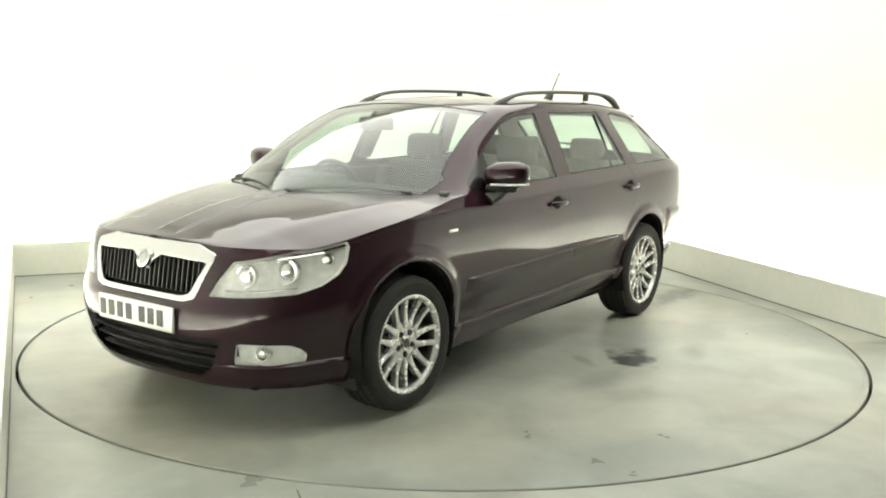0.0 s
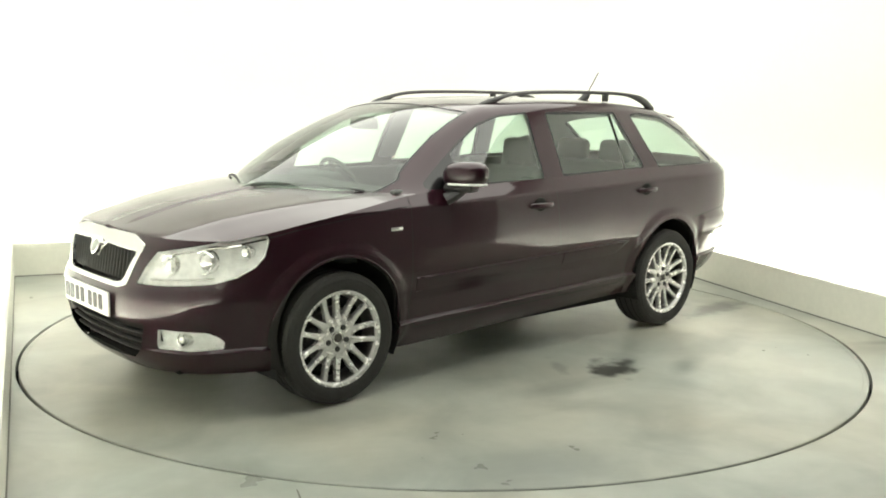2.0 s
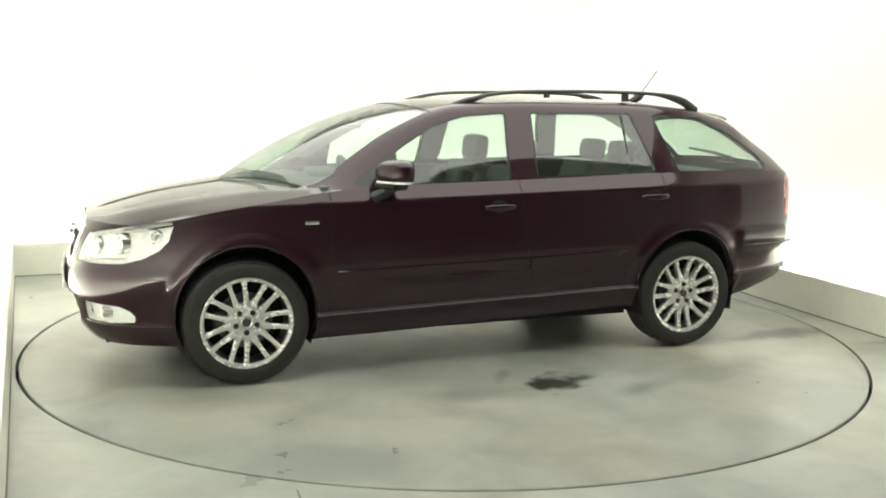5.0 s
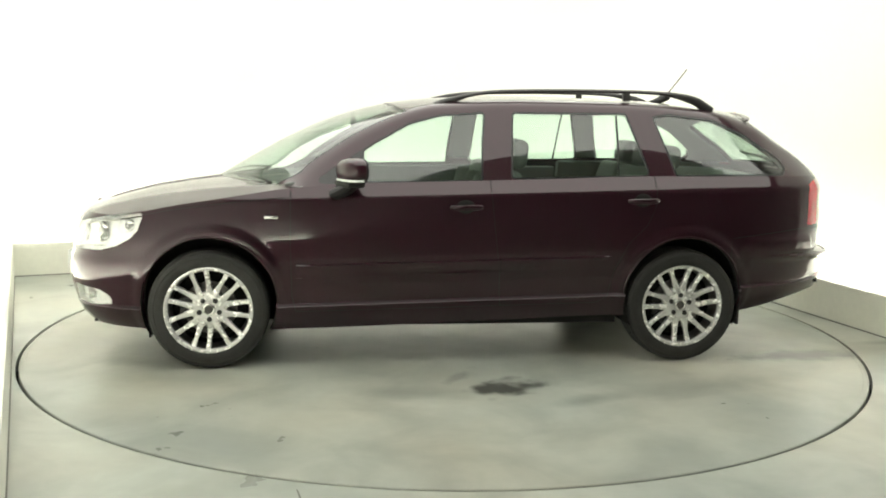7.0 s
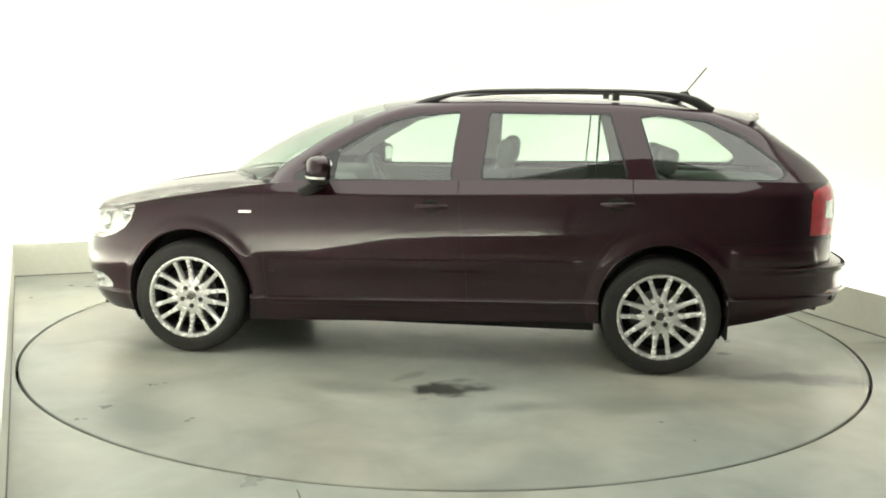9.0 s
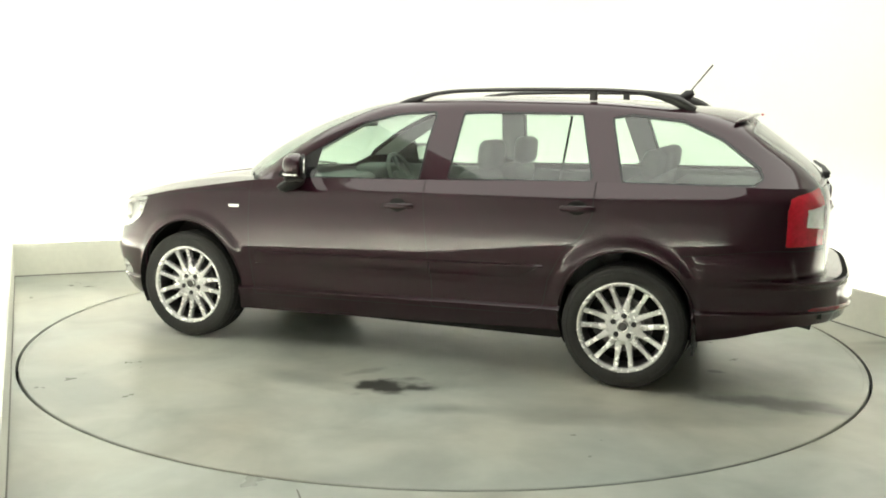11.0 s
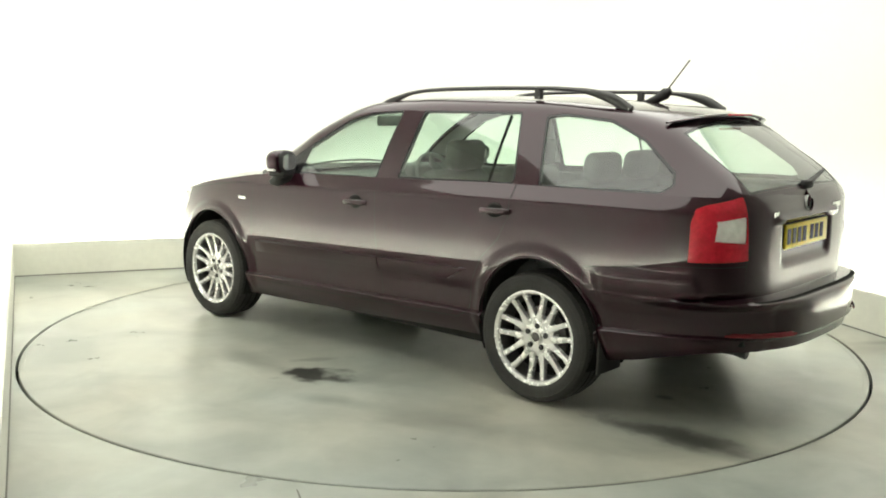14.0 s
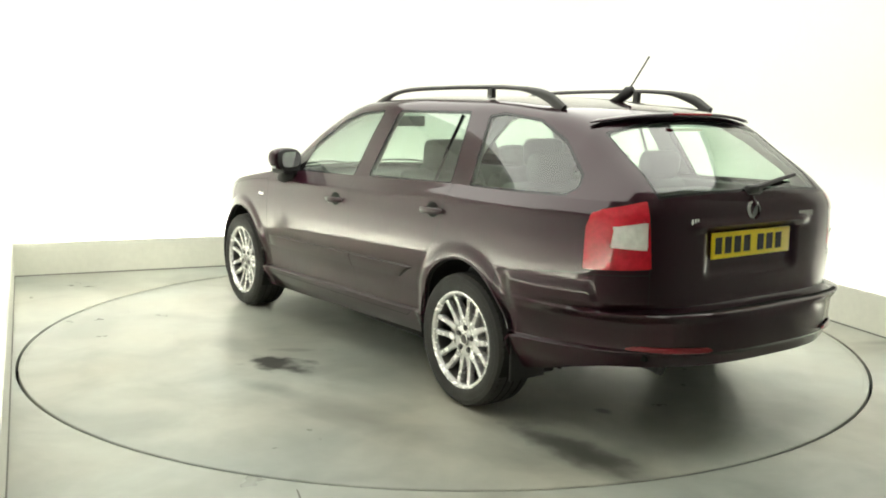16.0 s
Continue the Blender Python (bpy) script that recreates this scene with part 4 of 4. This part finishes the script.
        h = part("headlight", bowl(bm, head, 0.034, flip), M_REFLECT, car, "clear headlight with a silver reflector")
        part("lamp_cover", pick(bm, head, flip=flip, shift=-0.002), M_LAMPGLASS, h)
        lamp_round(h, (front_x(0.665, 0.71) - 0.030, side * 0.648, 0.708), (0.95, side * 0.3, 0.05), 0.058, "projector")
        lamp_round(h, (front_x(0.535, 0.69) - 0.035, side * 0.522, 0.685), (0.97, side * 0.25, 0.05), 0.050, "high_beam")
        lamp_round(h, (front_x(0.755, 0.745) - 0.040, side * 0.733, 0.748), (0.85, side * 0.5, 0.05), 0.036, "indicator_bowl")
        brow = [(front_x(y, 0.745) - 0.022, side * (y - 0.006), 0.728 + 0.22 * (y - 0.5)) for y in np.linspace(0.51, 0.75, 14)]
        part("lamp_brow", sweep(brow, 0.012, 0.006, 8), M_CHROME, h)
        sill = [(front_x(y, 0.62) - 0.026, side * (y - 0.006), 0.623 + 0.10 * max(y - 0.55, 0)) for y in np.linspace(0.46, 0.70, 14)]
        part("lamp_sill", sweep(sill, 0.014, 0.005, 8), M_CHROME, h)
        g = part("fog_light", bowl(bm, fog, 0.032, flip), M_REFLECT, fb, "clear front fog light")
        part("lamp_cover", pick(bm, fog, flip=flip, shift=-0.002), M_LAMPGLASS, g)
        lamp_round(g, (front_x(0.60, 0.36) - 0.024, side * 0.592, 0.36), (0.97, side * 0.25, 0), 0.032, "fog_bowl")
        t = part("tail_light", pick(bm, tail & (v["clear"] >= 0), flip=flip, shift=0.002), M_RED, car, "red tail light with a clear inner lens")
        part("clear_lens", pick(bm, tail & (v["clear"] < 0), flip=flip, shift=-0.002), M_CLEARLENS, t, "clear reversing lens")
    gs = part("grille_surround", pick(bm, surround, both=True, shift=0.007), M_CHROME, fb, "chrome grille surround")
    gs.modifiers.new("thickness", "SOLIDIFY").thickness = 0.012
    gp = part("grille", pick(bm, grille, both=True, shift=-0.05), M_LINER_AND_SHADE, fb)
    for i in range(25):
        y = -0.36 + 0.72 * i / 24
        z0 = 0.593 + 0.13 * step(abs(y), 0.285, 0.385)
        xg = CAP_F + (2.088 - CAP_F) * (1 - (abs(y) / 0.87) ** N_F) ** (1 / N_F)
        part("grille_bar", moved(block(-0.022, 0.0, -0.0045, 0.0045, z0, 0.735 - 0.055 * step(abs(y), 0.075, 0.04), 0.002), pose(xg - 0.004, y, 0, 0, -9, 0) @ pose(0.105, 0, 0)), M_BLACK, gp)
    ip = part("lower_intake", pick(bm, intake, both=True, shift=-0.05), M_LINER_AND_SHADE, fb)
    part("undertray", merged(block(1.70, 1.98, -0.42, 0.42, 0.20, 0.24, 0.006), block(1.97, 2.044, -0.28, 0.28, 0.212, 0.232)), M_LINER_AND_SHADE, fb)
    for z, wdt in ((0.285, 0.37), (0.33, 0.405), (0.375, 0.43)):
        pts = []
        for y in np.linspace(-wdt, wdt, 25):
            k = (1 - (abs(y) / 0.86) ** N_F) ** (1 / N_F)
            pts.append((CAP_F + (float(nose_x(z)) - 0.045 - CAP_F) * k, y, z))
        part("intake_slat", sweep(pts, 0.022, 0.008, 8), M_BLACK, ip)
    bm.free()

    # bonnet, with the cowl behind it
    hd = hood_surface()
    back = lambda c: 1.215 - 0.42 * (np.abs(c[:, 1]) / 0.72) ** 2.4 - c[:, 0]
    edge = lambda c: c[:, 1] - (0.60 + 0.17 * (np.clip(2.0 - c[:, 0], 0, 0.4) / 0.4) ** 0.7)
    split(hd, back)
    split(hd, lambda c: edge(c) - GAP)
    split(hd, lambda c: edge(c) + GAP)
    hd.normal_update()
    c = centres(hd)
    front = back(c) < 0
    bonnet = merged(pick(hd, front, both=True), bonnet_side)
    bmesh.ops.remove_doubles(bonnet, verts=bonnet.verts[:], dist=0.0005)
    thick(part("bonnet", bonnet, M_PAINT, car), 0.006)
    for flip in (False, True):
        thick(part("wing_top", pick(hd, ~front & (edge(c) > GAP) & (c[:, 1] > 0.55), flip=flip), M_PAINT, car))
    part("cowl", pick(hd, ~front & (edge(c) < GAP), both=True, shift=-0.012), M_BLACK, car, "black plastic cowl below the windscreen")
    part("engine_bay", pick(hd, front, both=True, shift=-0.03), M_LINER_AND_SHADE, car)
    hd.free()

    # glasshouse
    gh = glasshouse()
    panes = dict(f=xz(GLASS_F), r=xz(GLASS_R), q=xz(GLASS_Q), w=windscreen, t=rear_screen)
    SEAL = 0.011
    for f in panes.values():
        split(gh, f)
        split(gh, lambda c: f(c) - SEAL)
    split(gh, lambda c: c[:, 0] + 1.80)
    sail_edge = lambda c: 0.482 - 0.05 * (c[:, 2] - 1.0) - c[:, 0]
    split(gh, sail_edge)
    gh.normal_update()
    c = centres(gh)
    v = {k: f(c) for k, f in panes.items()}
    glass = np.zeros(len(c), bool)
    seal = np.zeros(len(c), bool)
    for k in panes:
        glass |= v[k] < 0
    for k in panes:
        seal |= (v[k] >= 0) & (v[k] < SEAL)
    seal &= ~glass
    low = c[:, 2] < np.where(c[:, 0] > 0.95, hood_z(c[:, 0]) - 0.03, 0)
    frame_ = ~glass & ~seal
    rear = c[:, 0] < -1.80
    thick(part("roof_shell", pick(gh, frame_ & ~rear & ~low, both=True), M_PAINT, car), 0.005)
    part("tailgate_frame", pick(gh, frame_ & rear, both=True), M_PAINT, tg)
    part("window_seal", pick(gh, seal, both=True, shift=-0.001), M_GLOSSBLACK, car, "thin black window seal")
    part("headlining", pick(gh, frame_ & (c[:, 2] > 1.06), both=True, shift=-0.03), M_LINING, car, "pale grey headlining")
    part("windscreen", pick(gh, (v["w"] < 0) & ~low, both=True, shift=-0.003), M_GLASS, car, "green-tinted windscreen")
    part("rear_screen", pick(gh, v["t"] < 0, both=True, shift=-0.003), M_GLASS, tg, "green-tinted rear window")
    for side, flip in ((1, False), (-1, True)):
        for key, owner, nm in (("f", doors["f", side], "door_glass"), ("r", doors["r", side], "door_glass"), ("q", car, "quarter_glass")):
            sail = (sail_edge(c) < 0) & (key == "f")
            part(nm, pick(gh, (v[key] < 0) & ~sail, flip=flip, shift=-0.005), M_GLASS, owner)
            if key == "f":
                part("mirror_sail", pick(gh, (v[key] < 0) & sail, flip=flip, shift=-0.001), M_GLOSSBLACK, owner, "black corner panel behind the mirror")
    gh.free()

    # dark inner skin seen through the gaps and round the wheels
    inner = lower_body(0.022, 160, 40)
    wider = [lambda c, a=a: np.hypot(c[:, 0] - a[0], c[:, 2] - a[1]) - (a[2] - 0.008) for a in (ARCH_F, ARCH_R)]
    openings = [lambda c: tz_f(HEADLIGHT)(c) - 0.01, lambda c: tz_f(FOGLIGHT)(c) - 0.01, lambda c: yz_f(GRILLE)(c) - 0.03, lambda c: yz_f(INTAKE)(c) - 0.02]
    for f in wider:
        split(inner, f)
    c = centres(inner)
    ok = np.ones(len(c), bool)
    for f in wider + openings:
        ok &= f(c) > 0
    part("inner_skin", pick(inner, ok, both=True), M_LINER_AND_SHADE, car)
    inner.free()
    for s in (-1, 1):
        for a in (ARCH_F, ARCH_R):
            verts, faces = [], []
            for i in range(41):
                t = math.pi * (-0.16 + 1.32 * i / 40)
                for y, r in ((0.862 if a is ARCH_F else 0.866, a[2] + 0.002), (0.84, a[2] + 0.004), (0.56, a[2] + 0.02)):
                    verts.append((a[0] + r * math.cos(t), s * y, a[1] + r * math.sin(t)))
            for i in range(40):
                for k in range(2):
                    q = 3 * i + k
                    faces.append((q, q + 1, q + 4, q + 3))
            w = from_lists(verts, faces)
            bmesh.ops.recalc_face_normals(w, faces=w.faces[:])
            part("wheel_arch_liner", w, M_LINER_AND_SHADE, car)
            lip = []
            for t in np.linspace(-0.12 if a is ARCH_R else -0.30, math.pi + (0.28 if a is ARCH_R else 0.20), 61):
                x, z = a[0] + a[2] * math.cos(t), a[1] + a[2] * math.sin(t)
                lip.append((x, s * (side_y(x, z) + 0.012), z))
            part("arch_lip", sweep(lip, 0.006, 0.006, 8), M_PAINT, car)
            part("arch_wall", block(a[0] - 0.36, a[0] + 0.36, s * 0.555 - 0.005, s * 0.555 + 0.005, 0.22, 0.74), M_LINER_AND_SHADE, car, smooth=False)
    part("underbody", merged(block(-0.95, 0.95, -0.74, 0.74, 0.20, 0.27), block(-1.80, -0.95, -0.54, 0.54, 0.27, 0.36), block(-2.22, -1.80, -0.62, 0.62, 0.40, 0.43), block(0.95, 1.95, -0.54, 0.54, 0.19, 0.27)), M_LINER_AND_SHADE, car, smooth=False)
    part("exhaust", sweep([(-1.9, 0.47, 0.335), (-2.12, 0.47, 0.34), (-2.18, 0.47, 0.33)], 0.022, 0.022, 16), M_BLACK, car)
    for s in (-1, 1):
        part("mud_flap", block(-1.645, -1.63, s * 0.74 - 0.10, s * 0.74 + 0.10, 0.20, 0.44, 0.006), M_BLACK, car)
        part("air_deflector", block(1.60, 1.612, s * 0.72 - 0.09, s * 0.72 + 0.09, 0.16, 0.25, 0.004), M_BLACK, car)

    # wheels
    for side in (1, -1):
        wheel(car, "front_wheel", AXLE_F, side, 13.6 if side > 0 else 20, 36)
        wheel(car, "rear_wheel", AXLE_R, side, 29.4 if side > 0 else 5, -3)
    cabin(car)

    # doors' fittings, mirrors, rails
    for side in (1, -1):
        door_strip(doors["f", side], 0.835, -0.2505, side, False)
        door_strip(doors["r", side], -0.2565, -0.875, side, True)
        door_handle(doors["f", side], -0.066, 0.868, side)
        door_handle(doors["r", side], -1.045, 0.907, side)
        door_mirror(car, side)
        roof_rail(car, side)
        part("wing_badge", moved(block(-0.036, 0.036, -0.004, 0.004, -0.009, 0.009, 0.003), pose(0.965, side * side_y(0.965, 0.81), 0.81)), M_CHROME, car, "small chrome wing badge")
        part("window_divider", sweep([(-0.925, side * 0.768, 1.03), (-0.935, side * 0.70, 1.19), (-0.942, side * 0.615, 1.358)], 0.006, 0.010, 8), M_GLOSSBLACK, doors["r", side])
        strip = []
        for y in np.linspace(0.37, 0.66, 15):
            n = float(tail_n(0.446))
            k = (1 - (y / float(half_w(0.366))) ** n) ** (1 / n)
            strip.append((CAP_R + (float(tail_x(0.446)) - CAP_R) * k - 0.010, side * (y + 0.006), 0.446))
        part("bumper_reflector", sweep(strip, 0.006, [0.004] + [0.013] * 13 + [0.004], 8), M_DARKRED, rb, "slim red reflector")

    # number plates and badges
    fp = part("front_plate", block(-0.006, 0.006, -0.26, 0.26, -0.0555, 0.0555, 0.003), M_WHITE, car, "white number plate")
    fp.matrix_basis = pose(2.144, 0, 0.487)
    bars(fp, 0.005, 1, -0.035, 0.035, -0.225)
    rp = part("rear_plate", block(-0.006, 0.006, -0.26, 0.26, -0.0555, 0.0555, 0.003), M_YELLOW, tg, "yellow number plate")
    rp.matrix_basis = pose(rear_x(0, 0.845) + 0.009, 0, 0.845, 0, 1, 0)
    bars(rp, -0.008, -1, -0.035, 0.035, -0.225)
    part("front_badge", moved(lathe([(0.030, 0.006), (0.033, 0.004), (0.038, 0.010), (0.044, 0.006), (0.045, -0.01)], 36), pose(2.090, 0, 0.724, 0, 0, -90) @ pose(0, 0, 0, 20, 0, 0)), M_CHROME, fb, "round chrome badge")
    part("rear_badge", moved(lathe([(0.028, 0.004), (0.031, 0.002), (0.035, 0.007), (0.040, 0.004), (0.041, -0.01)], 36), pose(rear_x(0, 0.985) - 0.001, 0, 0.985, 0, 0, 90) @ pose(0, 0, 0, 6, 0, 0)), M_ALLOY, tg, "round silver badge")
    part("badge_face", moved(lathe([(0.0, 0.007), (0.012, 0.008), (0.020, 0.006), (0.031, 0.005)], 30), pose(2.090, 0, 0.724, 0, 0, -90) @ pose(0, 0, 0, 20, 0, 0)), M_BADGE, fb)
    part("badge_face", moved(lathe([(0.0, 0.005), (0.010, 0.006), (0.018, 0.004), (0.029, 0.003)], 30), pose(rear_x(0, 0.985) - 0.001, 0, 0.985, 0, 0, 90) @ pose(0, 0, 0, 6, 0, 0)), M_BADGE, tg)
    for y, wdt in ((0.385, 0.055), (-0.36, 0.11)):
        n = int(wdt / 0.016)
        for i in range(n):
            part("letter_bar", moved(block(-0.002, 0.002, -0.006, 0.006, -0.011, 0.011), pose(rear_x(y, 0.955) - 0.002, y + (i - n / 2) * 0.017, 0.955, 0, 0, 25 * y)), M_CHROME, tg, smooth=False)

    # aerial, wipers, spoiler, brake light
    a = new("aerial")
    a.parent = car
    part("aerial_base", sweep([(-1.335, 0, 1.434), (-1.41, 0, 1.453), (-1.46, 0, 1.484), (-1.49, 0, 1.499)], [0.012, 0.028, 0.024, 0.010], [0.01, 0.022, 0.03, 0.014], 14), M_BLACK, a)
    part("aerial_rod", sweep([(-1.46, 0, 1.489), (-1.585, 0, 1.65)], 0.004, 0.004, 8), M_BLACK, a)
    part("spoiler", sweep([(-1.835 + 0.10 * abs(y / 0.58) ** 3, y, 1.384 - 0.05 * abs(y / 0.58) ** 2.5) for y in np.linspace(-0.53, 0.53, 31)], [0.010] + [0.016] + [0.022] * 27 + [0.016] + [0.010], [0.004] + [0.007] * 29 + [0.004], 12), M_PAINT, tg, "plum roof-edge spoiler")
    part("brake_light", sweep([(-1.868, y, 1.384) for y in np.linspace(-0.12, 0.12, 5)], 0.008, 0.006, 8), M_RED, tg, "slim red high brake light")
    part("rear_wiper", merged(sweep([(-2.215, -0.02, 1.075), (-2.20, -0.16, 1.10), (-2.155, -0.38, 1.12)], [0.02, 0.012, 0.008], [0.016, 0.01, 0.008], 8), block(-2.230, -2.19, -0.06, 0.03, 1.05, 1.09, 0.012)), M_BLACK, tg)
    for y0, y1, x0, x1 in ((0.62, 0.05, 0.96, 1.27), (-0.05, -0.60, 1.27, 1.03)):
        pts = [(x0 + (x1 - x0) * t + 0.02, y0 + (y1 - y0) * t, 0.972 + 0.022 * math.sin(math.pi * t)) for t in np.linspace(0, 1, 9)]
        part("wiper", sweep(pts, 0.008, 0.007, 8), M_BLACK, car)
    return car


floor()
disc = turntable()
studio()
car = build_car()

# the turntable's turn, in degrees
TURN = ((0.0, 234.4), (0.5, 232.2), (1.0, 229.15), (1.5, 225.6), (2.0, 222.12), (4.0, 208.25), (6.0, 194.38), (8.0, 180.51), (10.0, 166.65), (12.0, 152.78), (14.0, 138.92), (16.0, 125.05))


def motions():
    walk(disc, [(t, pose(0, 0, 0, 0, 0, a)) for t, a in TURN])
    walk(car, [(t, pose(0, 0, 0, 0, 0, a) @ pose(0.0565, -0.088, 0)) for t, a in TURN])


motions()
